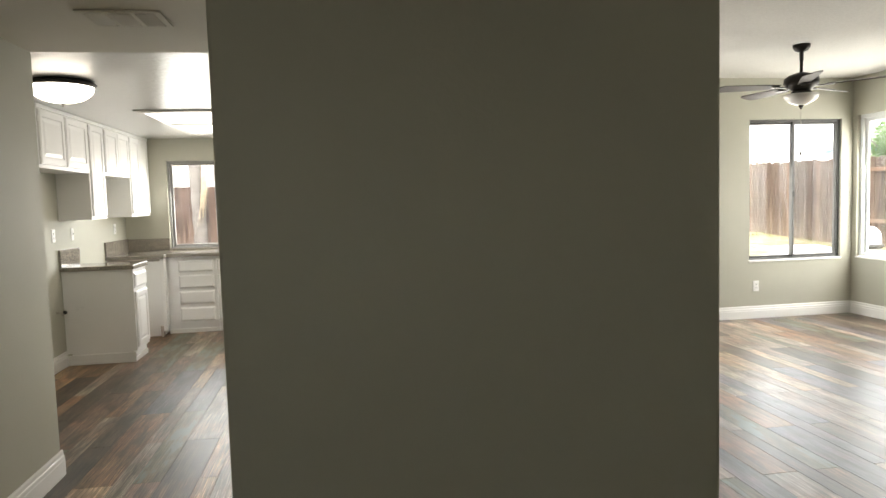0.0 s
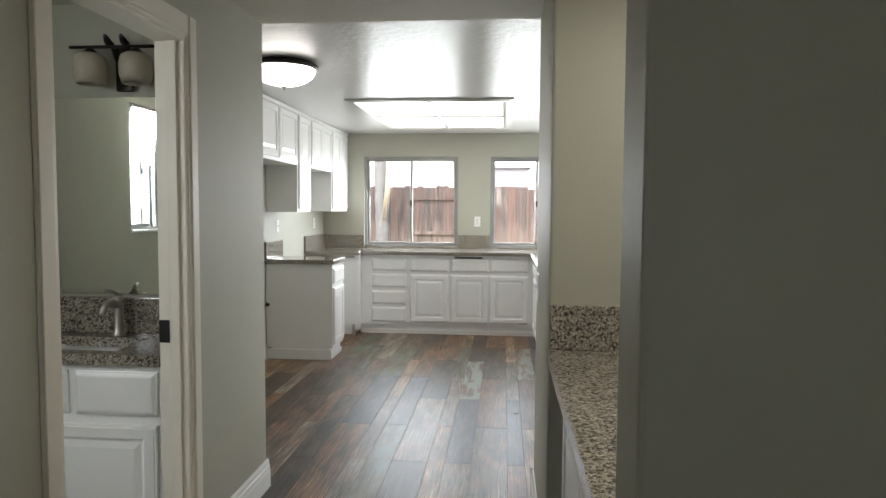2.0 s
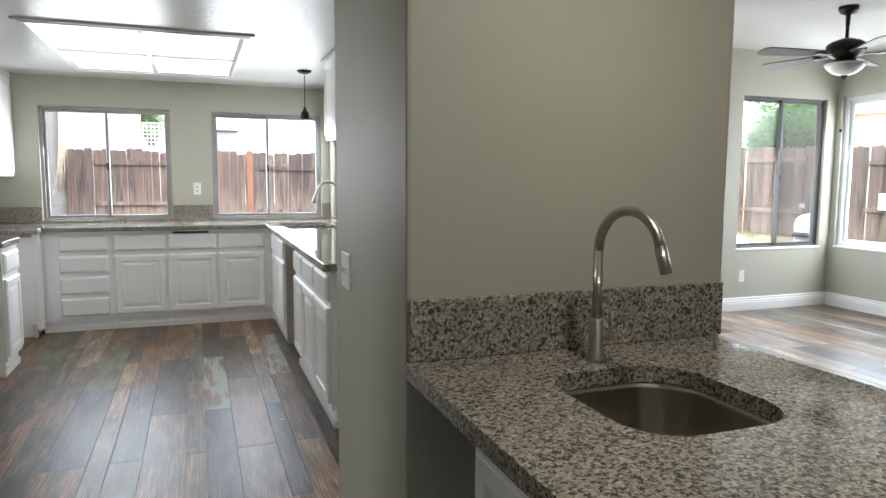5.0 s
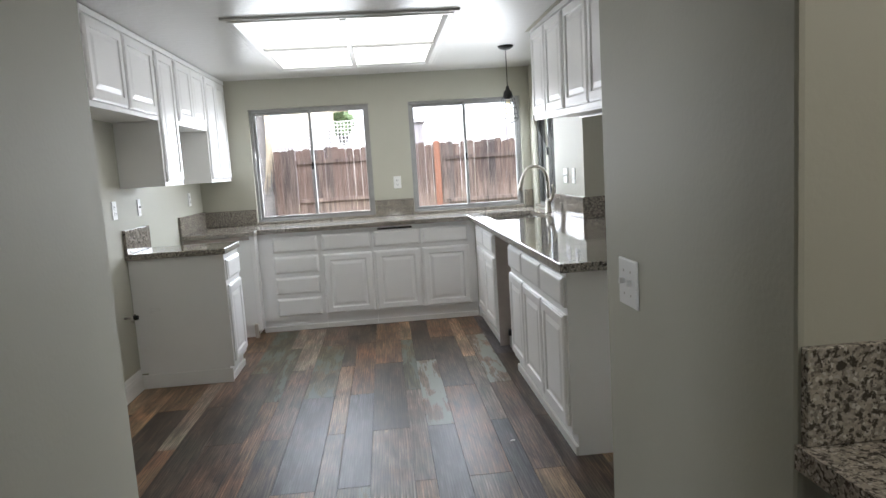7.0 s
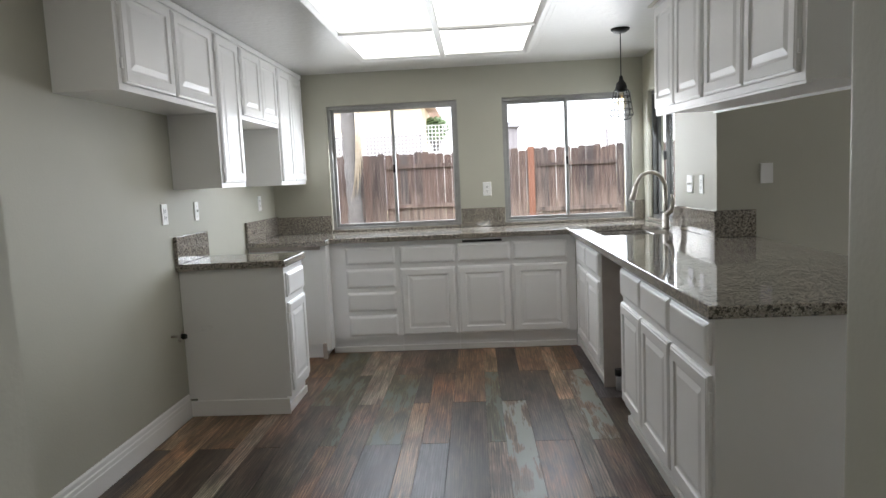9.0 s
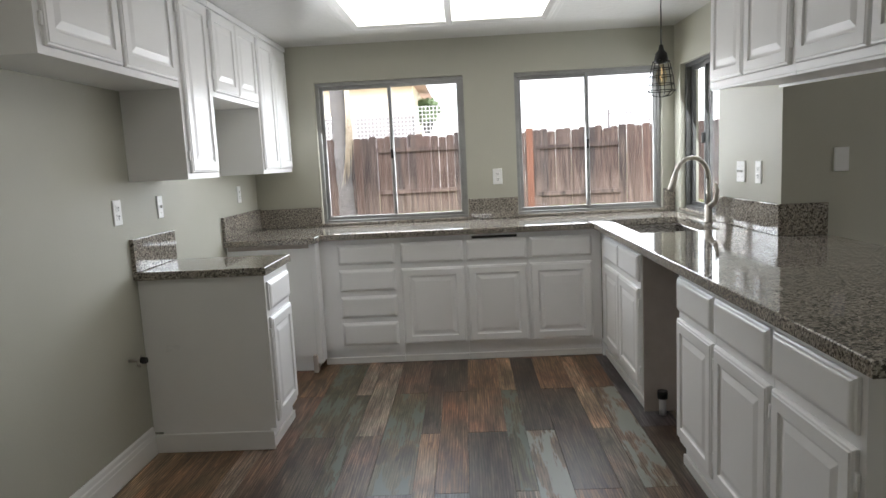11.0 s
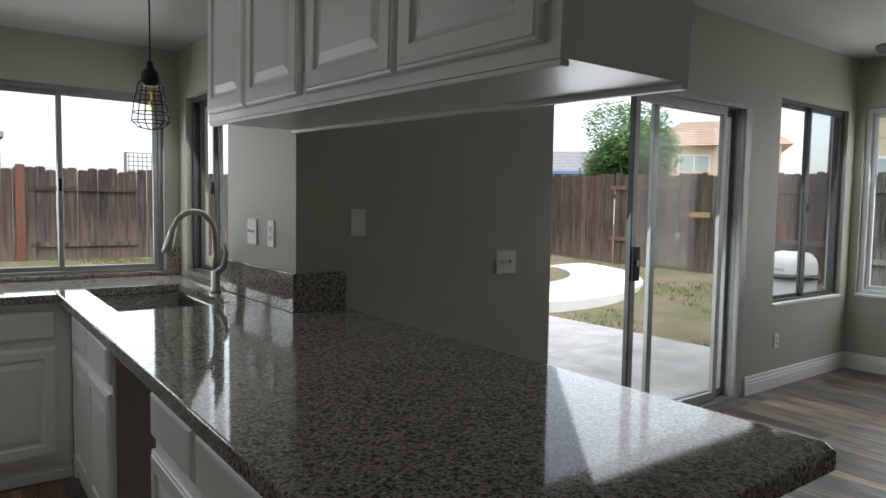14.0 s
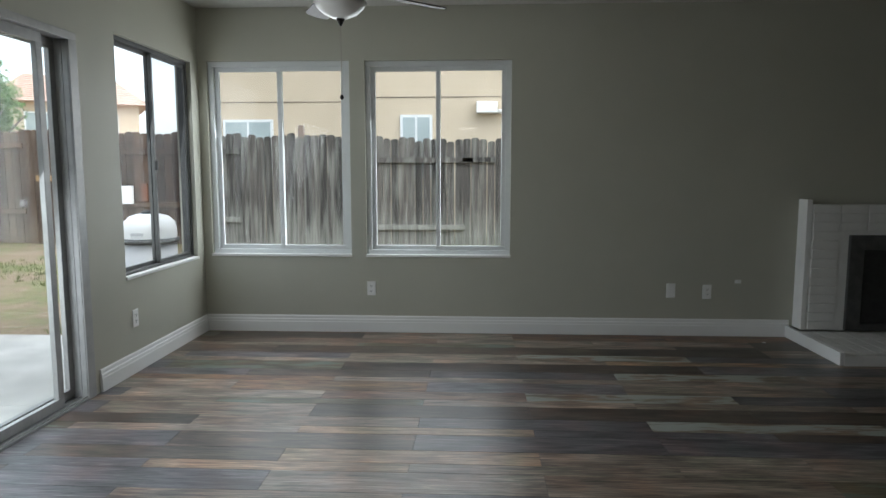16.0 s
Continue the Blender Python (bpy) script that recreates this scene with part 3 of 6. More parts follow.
def slider(name, x, y, rz, w, h, frame_mat, label, screen="", sash=0.026, outer=0.026, depth=0.07, latch=True, sill_mat=None, screen_right=False):
    """A two-sash sliding window: local x along the wall, -y into the room, origin at the opening's lower left."""
    ob = tagged(thing(name, x, y[0], y[1], label, "window", rz=rz), kind="structure")
    bm = bmesh.new()
    v0, v1 = 0.035, 0.035 + depth
    strip(bm, 0, w, 0, outer, v0, v1)
    strip(bm, 0, w, h - outer, h, v0, v1)
    strip(bm, 0, outer, outer, h - outer, v0, v1)
    strip(bm, w - outer, w, outer, h - outer, v0, v1)
    part("window_frame", bm, frame_mat, ob)
    mid = w / 2
    for side, (a, b, va, vb) in enumerate(((outer, mid + sash / 2, v0 + 0.036, v0 + 0.060), (mid - sash / 2, w - outer, v0 + 0.008, v0 + 0.032))):
        bm = bmesh.new()
        lo, hi = outer, h - outer
        strip(bm, a, b, lo, lo + sash, va, vb)
        strip(bm, a, b, hi - sash, hi, va, vb)
        strip(bm, a, a + sash, lo + sash, hi - sash, va, vb)
        strip(bm, b - sash, b, lo + sash, hi - sash, va, vb)
        sa = part("sash", bm, frame_mat, ob)
        g = part("pane", box(a + sash - 0.004, b - sash + 0.004, (va + vb) / 2 - 0.002, (va + vb) / 2 + 0.002, lo + sash - 0.004, hi - sash + 0.004), SCREENED if screen and side == (1 if screen_right else 0) else PANE, sa)
        g.visible_shadow = False
    if latch:
        part("latch", box(mid - 0.012, mid + 0.008, v0 - 0.010, v0 + 0.010, h * 0.45, h * 0.45 + 0.07, 0.004), BLACK, ob, "black sash latch")
    if sill_mat:
        part("window_sill", box(-0.004, w + 0.004, -0.012, v0 + 0.002, -0.014, 0.008, 0.004), sill_mat, ob)
    return ob


slider("window_1", W1[0], (Y_NORTH, W1[2]), 0, W1[1] - W1[0], W1[3] - W1[2], ALU, "aluminium sliding window over the kitchen counter", sill_mat=GRANITE)
slider("window_2", W2[0], (Y_NORTH, W2[2]), 0, W2[1] - W2[0], W2[3] - W2[2], ALU, "aluminium sliding window over the kitchen counter", sill_mat=GRANITE)
slider("window_3", X_SINK, (WE[1], WE[2]), -90, WE[1] - WE[0], WE[3] - WE[2], ALU_DARK, "dark-framed sliding window beside the sink", sill_mat=GRANITE)
slider("window_4", WS[0], (Y_LIVING, WS[2]), 0, WS[1] - WS[0], WS[3] - WS[2], ALU_DARK, "dark aluminium sliding window near the room corner", screen="yes", screen_right=True, sill_mat=TRIM)
slider("window_5", X_EAST, (E1[1], E1[2]), -90, E1[1] - E1[0], E1[3] - E1[2], VINYL, "white vinyl sliding window in the living room", sash=0.036, outer=0.042, latch=False, sill_mat=TRIM)
slider("window_6", X_EAST, (E2[1], E2[2]), -90, E2[1] - E2[0], E2[3] - E2[2], VINYL, "white vinyl sliding window in the living room", sash=0.036, outer=0.042, latch=False, sill_mat=TRIM)
slider("window_7", -3.1, (BATH_WIN[0], BATH_WIN[2]), 90, BATH_WIN[1] - BATH_WIN[0], BATH_WIN[3] - BATH_WIN[2], ALU, "aluminium bathroom window", sill_mat=TRIM)

# window added out of view, a source for the entry's fill light
slider("added_window", ADDED_WIN[1], (Y_SOUTH, ADDED_WIN[2]), 180, ADDED_WIN[1] - ADDED_WIN[0], ADDED_WIN[3] - ADDED_WIN[2], VINYL, "small unseen window added to let fill light onto the entry wall", sill_mat=TRIM)

# sliding patio door
pd = tagged(thing("patio_door", PATIO[0], Y_LIVING, 0, "aluminium sliding glass patio door with black latch, partly open", "door"), kind="structure")
pw, ph = PATIO[1] - PATIO[0], PATIO[3]
bm = bmesh.new()
strip(bm, 0, pw, ph - 0.045, ph, -0.012, 0.118)
strip(bm, pw - 0.075, pw, 0.0, ph - 0.045, -0.012, 0.118)
strip(bm, 0, 0.014, 0.0, ph - 0.045, 0.03, 0.118)
part("door_frame", bm, ALU_JAMB, pd)
bm = bmesh.new()
strip(bm, 0.0145, pw - 0.0755, -0.012, 0.012, -0.012, 0.118)
for yy in (0.0, 0.038, 0.083):
    strip(bm, 0.0145, pw - 0.0755, 0.012, 0.022, yy, yy + 0.008)
part("threshold", bm, ALU, pd, "bare aluminium door track")
bm = bmesh.new()
for yy in (-0.004, 0.03, 0.075):
    strip(bm, pw - 0.078, pw - 0.055, 0.022, ph - 0.045, yy, yy + 0.012)
part("jamb_rib", bm, ALU_JAMB, pd)
for nm, a, b, va, dark in (("fixed_leaf", 0.975, pw - 0.07, 0.075, 0), ("sliding_leaf", 0.725, 1.73, 0.03, 1)):
    bm = bmesh.new()
    strip(bm, a, b, 0.022, 0.075, va, va + 0.03)
    strip(bm, a, b, ph - 0.10, ph - 0.045, va, va + 0.03)
    strip(bm, a, a + 0.05, 0.075, ph - 0.10, va, va + 0.03)
    strip(bm, b - 0.05, b, 0.075, ph - 0.10, va, va + 0.03)
    leaf = part(nm, bm, ALU_JAMB if dark else ALU, pd)
    g = part("pane", box(a + 0.046, b - 0.046, va + 0.012, va + 0.018, 0.071, ph - 0.096), PANE, leaf)
    g.visible_shadow = False
    if dark:
        part("edge_seal", box(a - 0.014, a, va - 0.004, va + 0.03, 0.03, ph - 0.05, 0.003), ALU_DARK, leaf)
        part("latch", box(a - 0.004, a + 0.058, va - 0.026, va, 0.92, 1.13, 0.006), BLACK, leaf, "black door latch plate")
        part("latch_lever", box(a + 0.020, a + 0.034, va - 0.036, va - 0.025, 1.01, 1.045, 0.003), NICKEL, leaf, "small metal latch lever")

# bathroom door opening: jamb, casing, strike
bd = tagged(thing("door_1", X_HALL, BATH_DOOR[0], 0, "cream-painted door casing around the open bathroom doorway", "door frame"), kind="structure")
bw, bh = BATH_DOOR[1] - BATH_DOOR[0], BATH_DOOR[3]
bm = bmesh.new()
for a, b in ((0, 0.018), (bw - 0.018, bw)):
    add_box(bm, -T_HALL - 0.004, 0.006, a, b, 0, bh, 0.002)
add_box(bm, -T_HALL - 0.004, 0.006, 0.018, bw - 0.018, bh - 0.018, bh, 0.002)
part("jamb", bm, CREAM, bd)
bm = bmesh.new()
for a, b in ((0.018, 0.03), (bw - 0.03, bw - 0.018)):
    add_box(bm, -0.056, -0.02, a, b, 0, bh - 0.018, 0.003)
part("door_stop", bm, CREAM, bd)
bm = bmesh.new()
for a, b in ((-0.065, 0.004), (bw - 0.004, bw + 0.058)):
    add_box(bm, 0.001, 0.012, a, b, 0, bh + 0.075, 0.004)
    add_box(bm, 0.0125, 0.020, a + 0.012 if a > 0 else a, b if a > 0 else b - 0.012, 0, bh + 0.075, 0.004)
add_box(bm, 0.001, 0.012, 0.0045, bw - 0.0045, bh - 0.004, bh + 0.075, 0.004)
add_box(bm, 0.0125, 0.0195, 0.0045, bw - 0.0045, bh + 0.008, bh + 0.074, 0.004)
part("casing", bm, CREAM, bd)
part("strike_plate", box(-0.103, -0.064, bw - 0.0225, bw - 0.017, 0.885, 0.97, 0.003), BLACK, bd, "black metal strike plate")

# ---- outdoors ----
def ground_height(x, y):
    d = max(X_WEST - 1 - x, x - X_EAST - 0.8, Y_SOUTH - 1 - y, y - 10.4, 0)
    s = min(d / 3.5, 1.0)
    return -0.16 + 0.20 * s * s * (3 - 2 * s) + 0.16 * min(max((y - 15.5) / 3.5, 0.0), 1.0) + (0.02 * noise.noise((x * 0.6, y * 0.6, 0)) * s if d < 40 else 0)


bm = bmesh.new()
xs = [-600, -150, -50, -25, -14] + [-8 + 0.75 * i for i in range(33)] + [20, 30, 55, 160, 600]
ys = [-600, -150, -50, -20, -8] + [-2 + 0.75 * i for i in range(31)] + [26, 40, 80, 200, 600]
grid = [[bm.verts.new((x, y, ground_height(x, y))) for x in xs] for y in ys]
for j in range(len(ys) - 1):
    for i in range(len(xs) - 1):
        bm.faces.new((grid[j][i], grid[j][i + 1], grid[j + 1][i + 1], grid[j + 1][i])).smooth = True
structure("ground", bm, GROUND, "patchy dry lawn with bare soil", "ground")

patio = tagged(new("patio"), "grey concrete patio slabs with control joints", "patio", kind="structure")
for i, (a, b) in enumerate(((0.86, 2.4), (2.406, 4.0), (4.006, 5.68))):
    for c, d in ((7.69, 9.40), (9.406, 11.05)):
        part("concrete_slab", box(a, b, c, d, -0.2, -0.02, 0.006), CONCRETE, patio)


def disc(cx, cy, rx, ry, z0, z1, wob=0.0, n=56, hole=0.0):
    bm = bmesh.new()
    rings = []
    for s, z in ((1, z0), (1, z1 - 0.015), (0.995, z1)) + (((hole, z1), (hole, z0)) if hole else ()):
        rings.append([bm.verts.new((cx + s * rx * (1 + wob * math.sin(3 * a)) * math.cos(a), cy + s * ry * (1 + wob * math.sin(3 * a)) * math.sin(a), z)) for a in [2 * math.pi * i / n for i in range(n)]])
    for a, b in zip(rings, rings[1:]):
        for i in range(n):
            bm.faces.new((a[i], a[(i + 1) % n], b[(i + 1) % n], b[i]))
    if not hole:
        bm.faces.new(rings[-1])
    return bm


pool = thing("swimming_pool", 8.0, 15.2, 0, "in-ground swimming pool with pale concrete deck", "pool", rz=44)
part("deck", disc(0, 0, 4.4, 3.1, -0.3, 0.052, 0.015, hole=0.62), POOL_DECK, pool, "pale concrete pool deck")
part("coping", disc(0, 0, 2.76, 1.94, -0.05, 0.070, 0.015, hole=0.92), CONCRETE, pool)
part("water", disc(0, 0, 2.60, 1.83, -0.2, 0.02, 0.015), WATER, pool, "still blue pool water")

# ---- kitchen cabinets ----
def hinge_pair(parent, x, z0, z1, y):
    for z in (z0 + 0.06, z1 - 0.10):
        part("hinge", box(x - 0.006, x + 0.006, y - 0.012, y, z, z + 0.045, 0.003), CABINET, parent)


def front(parent, x, z, w, h, y, kind="door", hinge=0):
    bm = panel(w, h, DOOR_RINGS if kind == "door" else DRAWER_RINGS, 0, 0, 0)
    d = part("door" if kind == "door" else "drawer_front", bm, CABINET, parent, m=pose(x, y, z))
    if hinge:
        hinge_pair(d, -0.004 if hinge < 0 else w + 0.004, 0, h, 0.0)
    return d


def open_carcass(parent, x0, x1, y0, y1, z0, z1, low, front="y", t=0.019):
    """A cabinet body of boards without a top, for a sink to hang in; the front board is full height."""
    fx, fy = front == "x", front == "y"
    part("face_frame", box(x0, x1, y0, y0 + t, z0, z1) if fy else box(x0, x0 + t, y0, y1, z0, z1), CABINET, parent)
    x2, y2 = (x0 + t if fx else x0), (y0 + t if fy else y0)
    part("back_panel", box(x0, x1, y1 - t, y1, z0, low) if fy else box(x1 - t, x1, y0, y1, z0, z1), CABINET, parent)
    if fy:
        part("side_panel", box(x0, x0 + t, y2, y1 - t, z0, low), CABINET, parent)
        part("side_panel", box(x1 - t, x1, y2, y1 - t, z0, low), CABINET, parent)
        part("bottom", box(x0 + t, x1 - t, y2, y1 - t, z0, z0 + t), CABINET, parent)
    else:
        part("side_panel", box(x2, x1 - t, y0, y0 + t, z0, low), CABINET, parent)
        part("side_panel", box(x2, x1 - t, y1 - t, y1, z0, low), CABINET, parent)
        part("bottom", box(x2, x1 - t, y0 + t, y1 - t, z0, z0 + t), CABINET, parent)


def base_cabinet(x, y, rz, w, d, label, cols, open_top=False, h=0.874, plinth=False):
    """Base unit, front towards local -y, back left corner at the origin. cols: (x, width, kinds)."""
    ob = thing("base_cabinet", x, y, 0, label, "cabinet", "kitchen base cabinets", rz)
    if open_top:
        open_carcass(ob, 0, w, -d + 0.001, -0.002, 0.105, h, 0.55)
    else:
        part("body", box(0, w, -d + 0.001, -0.002, 0.105, h), CABINET, ob)
    part("toe_kick", box(0.0004, w - 0.0004, -d + 0.030, -0.05, 0.0, 0.105), CABINET, ob)
    if plinth:
        part("side_plinth", box(-0.013, -0.0004, -d + 0.010, -0.002, 0.0, 0.095, 0.004), CABINET, ob)
    part("toe_moulding", box(0.0004, w - 0.0004, -d + 0.016, -d + 0.030, 0.0, 0.045, 0.004), TRIM, ob)
    for cx, cw, kind in cols:
        if kind == "drawers":
            for z0, z1 in ((0.70, 0.835), (0.515, 0.665), (0.33, 0.48), (0.135, 0.295)):
                front(ob, cx, z0, cw, z1 - z0, -d, "drawer")
        else:
            front(ob, cx, 0.695, cw, 0.140, -d, "drawer")
            front(ob, cx, 0.135, cw, 0.525, -d, "door", -1 if kind == "l" else 1)
    return ob


YF = 8.63
base_cabinet(-1.90, Y_NORTH, 0, 0.5542, 0.61, "white painted base cabinet with four drawers", [(0.135, 0.385, "drawers")])
base_cabinet(-1.345, Y_NORTH, 0, 0.4472, 0.61, "white painted base cabinet with drawer and raised-panel door", [(0.006, 0.425, "l")])
dd = base_cabinet(-0.897, Y_NORTH, 0, 0.4222, 0.61, "white painted base cabinet with sagging drawer front and dark gap", [(0.006, 0.405, "l")])
# dark strip laid on the solid face for the shade in the drawer gap
part("drawer_gap_shade", box(0.045, 0.35, -0.6115, -0.60, 0.842, 0.860, 0.003), DARK, dd, "dark strip standing in for the shaded slot above the drawer front")
base_cabinet(-0.474, Y_NORTH, 0, 0.4855, 0.61, "white painted base cabinet with drawer and raised-panel door", [(0.008, 0.415, "r")])
# peninsula run, fronts to the west
XF = 0.012
sb = base_cabinet(XF + 0.58, 8.615, -90, 1.01, 0.58, "white painted sink base cabinet with double doors", [(0.15, 0.40, "l"), (0.565, 0.43, "r")], True)
part("corner_filler", box(-0.045, -0.0006, -0.578, -0.53, 0.0, 0.105), CABINET, sb)
base_cabinet(XF + 0.58, 6.985, -90, 0.425, 0.58, "white painted peninsula cabinet with drawer and door", [(0.012, 0.405, "r")])
base_cabinet(XF + 0.58, 6.557, -90, 0.455, 0.58, "white painted peninsula cabinet with drawer and door", [(0.01, 0.435, "r")])
base_cabinet(XF + 0.58, 6.099, -90, 0.455, 0.58, "white painted peninsula end cabinet with drawer and door", [(0.01, 0.42, "r")])
solid("peninsula_back_panel", box(0.592, 0.612, 5.644, Y_LIVING - 0.002, 0.0, 0.874), CABINET, "white painted panel behind the peninsula cabinets", "panel")
# gap for the dishwasher
bay = thing("dishwasher_bay", 0, 0, 0, "bare unpainted boards lining the empty dishwasher bay", "cabinet bay")
part("back_board", box(0.56, 0.588, 6.99, 7.60, 0.0, 0.874), CAB_RAW, bay)
part("side_board", box(0.02, 0.55, 7.592, 7.602, 0.0, 0.874), CAB_RAW, bay)
pipe = thing("pipe_stub", 0.10, 7.54, 0, "grey capped pipe stub in the dishwasher bay", "pipe")
part("pipe", tube([(0, 0, 0), (0, 0, 0.10)], 0.018), GREY_GRILL, pipe)
part("cap", tube([(0, 0, 0.09), (0, 0, 0.13)], 0.026), BLACK, pipe)
# west side: narrow cabinet beside the range gap, and the corner
base_cabinet(X_WEST, 7.285, 90, 0.405, 0.62, "narrow white cabinet with drawer and door beside the range gap", [(0.02, 0.36, "l")], plinth=True)
corner = thing("corner_cabinet", X_WEST, 8.50, 0, "white painted blind corner cabinet with a chipped side panel", "cabinet", "kitchen base cabinets")
part("body", box(0.002, 0.575, 0.0, 0.735, 0.105, 0.874), CABINET, corner)
part("toe_kick", box(0.002, 0.54, 0.03, 0.735, 0.0, 0.105), CABINET, corner)
part("side_stile", box(0.555, 0.595, -0.012, 0.11, 0.06, 0.874, 0.003), CABINET, corner)
part("scribe", box(0.01, 0.55, -0.008, 0.0, 0.845, 0.874, 0.002), CAB_RAW, corner, "bare wood strip under the counter")
part("foot", box(0.53, 0.56, -0.03, 0.03, 0.0, 0.12, 0.004), CAB_RAW, corner)


def wall_cabinet(x, y, z, rz, w, h, d, label, doors):
    ob = thing("wall_cabinet", x, y, z, label, "cabinet", "kitchen wall cabinets", rz)
    part("body", box(0.001, w - 0.001, -d, -0.002, 0.0, h), CABINET, ob)
    for cx, cw, hinge in doors:
        front(ob, cx, 0.028, cw, h - 0.07, -d, "door", hinge)
    part("top_trim", box(0.001, w - 0.001, -d - 0.016, -d, h - 0.034, h, 0.005), CABINET, ob)
    return ob


HB, HS = Z_KITCHEN - 1.345 - 0.004, Z_KITCHEN - 1.77 - 0.004
wall_cabinet(X_WEST, 6.27, 1.77, 90, 1.04, HS, 0.29, "short white wall cabinet over the refrigerator space", [(0.03, 0.48, -1), (0.53, 0.48, 1)])
wall_cabinet(X_WEST, 7.31, 1.345, 90, 0.41, HB, 0.29, "tall narrow white wall cabinet with raised-panel door", [(0.03, 0.35, -1)])
hood_cab = wall_cabinet(X_WEST, 7.72, 1.77, 90, 0.79, HS, 0.29, "short white wall cabinet over the range gap", [(0.025, 0.37, -1), (0.40, 0.37, 1)])
part("hood_bracket", box(0.02, 0.06, -0.27, -0.10, -0.16, 0.0, 0.012), PLATE, hood_cab, "white range-hood bracket left under the cabinet")
wall_cabinet(X_WEST, 8.51, 1.345, 90, 0.726, HB, 0.29, "tall white wall cabinet in the kitchen corner", [(0.025, 0.33, -1), (0.365, 0.33, 1)])
# hanging cabinets over the peninsula, fronts to the west
HP = Z_KITCHEN - 1.655 + 0.02
SAG = Matrix.Translation((0.69, Y_LIVING, 1.655)) @ Matrix.Rotation(radians(1.75), 4, "X") @ Matrix.Translation((-0.69, -Y_LIVING, -1.655))
for yy, ww, doors in ((Y_LIVING - 0.002, 0.85, [(0.035, 0.37, -1), (0.42, 0.40, 1)]), (6.688, 0.935, [(0.02, 0.435, -1), (0.470, 0.43, 1)])):
    cabp = wall_cabinet(0.69, yy, 1.655, -90, ww, HP, 0.35, "white wall cabinet hanging over the peninsula, sagging slightly", doors)
    part("under_rail", box(0.001, ww - 0.001, -0.022, -0.002, -0.012, 0.0, 0.003), CABINET, cabp)
    part("under_rail", box(0.001, ww - 0.001, -0.348, -0.328, -0.012, 0.0, 0.003), CABINET, cabp)
    cabp.matrix_world = SAG @ cabp.matrix_world

# ---- countertops ----
ZC0, ZC1 = 0.876, 0.915


def outline_slab(name, pts, z0, z1, mat, parent=None, hole=None, bevel=0.006, label=""):
    """A slab with a polygon outline (counter-clockwise), with an optional hole of equal corner count."""
    bm = bmesh.new()
    if hole is None:
        f = bm.faces.new([bm.verts.new((x, y, z0)) for x, y in pts])
        ext = bmesh.ops.extrude_face_region(bm, geom=[f])
        bmesh.ops.translate(bm, vec=(0, 0, z1 - z0), verts=[v for v in ext["geom"] if isinstance(v, bmesh.types.BMVert)])
    bmesh.ops.recalc_face_normals(bm, faces=bm.faces)
    if bevel:
        es = [e for e in bm.edges if e.verts[0].co.z > z1 - 1e-4 and e.verts[1].co.z > z1 - 1e-4 and len(e.link_faces) == 2 and e.calc_face_angle(0) > 0.5]
        bmesh.ops.bevel(bm, geom=es, offset=bevel, segments=3, affect="EDGES", profile=0.5)
    return bm


SX0, SX1, SY0, SY1 = 0.095, 0.54, 7.91, 8.73
counter = thing("kitchen_countertop", 0, 0, 0, "polished speckled grey and beige granite countertop", "countertop")
part("slab", outline_slab("slab", [(X_WEST + 0.002, 8.45), (-1.875, 8.45), (-1.875, 8.585), (-0.042, 8.585), (-0.042, 8.73), (SX0, 8.73), (SX0, Y_NORTH - 0.001), (X_WEST + 0.002, Y_NORTH - 0.001)], ZC0, ZC1, GRANITE), GRANITE, counter)
part("slab", outline_slab("slab", [(SX0, 8.73), (X_SINK - 0.001, 8.73), (X_SINK - 0.001, Y_NORTH - 0.001), (SX0, Y_NORTH - 0.001)], ZC0, ZC1, GRANITE, bevel=0), GRANITE, counter)
part("slab", outline_slab("slab", [(SX1, SY0), (X_SINK - 0.001, SY0), (X_SINK - 0.001, 8.73), (SX1, 8.73)], ZC0, ZC1, GRANITE, bevel=0), GRANITE, counter)
part("slab", outline_slab("slab", [(-0.042, 5.54), (0.885, 5.54), (0.915, 5.57), (0.915, Y_LIVING - 0.001), (X_SINK - 0.001, Y_LIVING - 0.001), (X_SINK - 0.001, SY0), (SX0, SY0), (SX0, 8.73), (-0.042, 8.73)], ZC0, ZC1, GRANITE), GRANITE, counter)
part("backsplash", box(X_WEST + 0.002, X_WEST + 0.022, 8.45, Y_NORTH - 0.002, ZC1 + 0.001, 1.075, 0.003), GRANITE, counter)
part("backsplash", box(X_WEST + 0.022, W1[0] - 0.004, Y_NORTH - 0.022, Y_NORTH - 0.001, ZC1 + 0.001, 1.065, 0.003), GRANITE, counter)
part("backsplash", box(W1[1] + 0.004, W2[0] - 0.004, Y_NORTH - 0.022, Y_NORTH - 0.001, ZC1 + 0.001, 1.075, 0.003), GRANITE, counter)
part("backsplash", box(W2[1] + 0.004, X_SINK - 0.002, Y_NORTH - 0.022, Y_NORTH - 0.001, ZC1 + 0.001, 1.085, 0.003), GRANITE, counter)
part("backsplash", box(X_SINK - 0.022, X_SINK - 0.001, Y_LIVING - 0.022, WE[0] - 0.004, ZC1 + 0.001, 1.075, 0.003), GRANITE, counter)
part("backsplash", box(X_SINK, 0.912, Y_LIVING - 0.022, Y_LIVING - 0.001, ZC1 + 0.001, 1.075, 0.003), GRANITE, counter)
small = thing("small_countertop", X_WEST, 7.25, 0, "short granite countertop on the narrow cabinet", "countertop")
part("slab", outline_slab("slab", [(0.002, 0), (0.64, 0), (0.64, 0.455), (0.002, 0.455)], ZC0, ZC1, GRANITE), GRANITE, small)
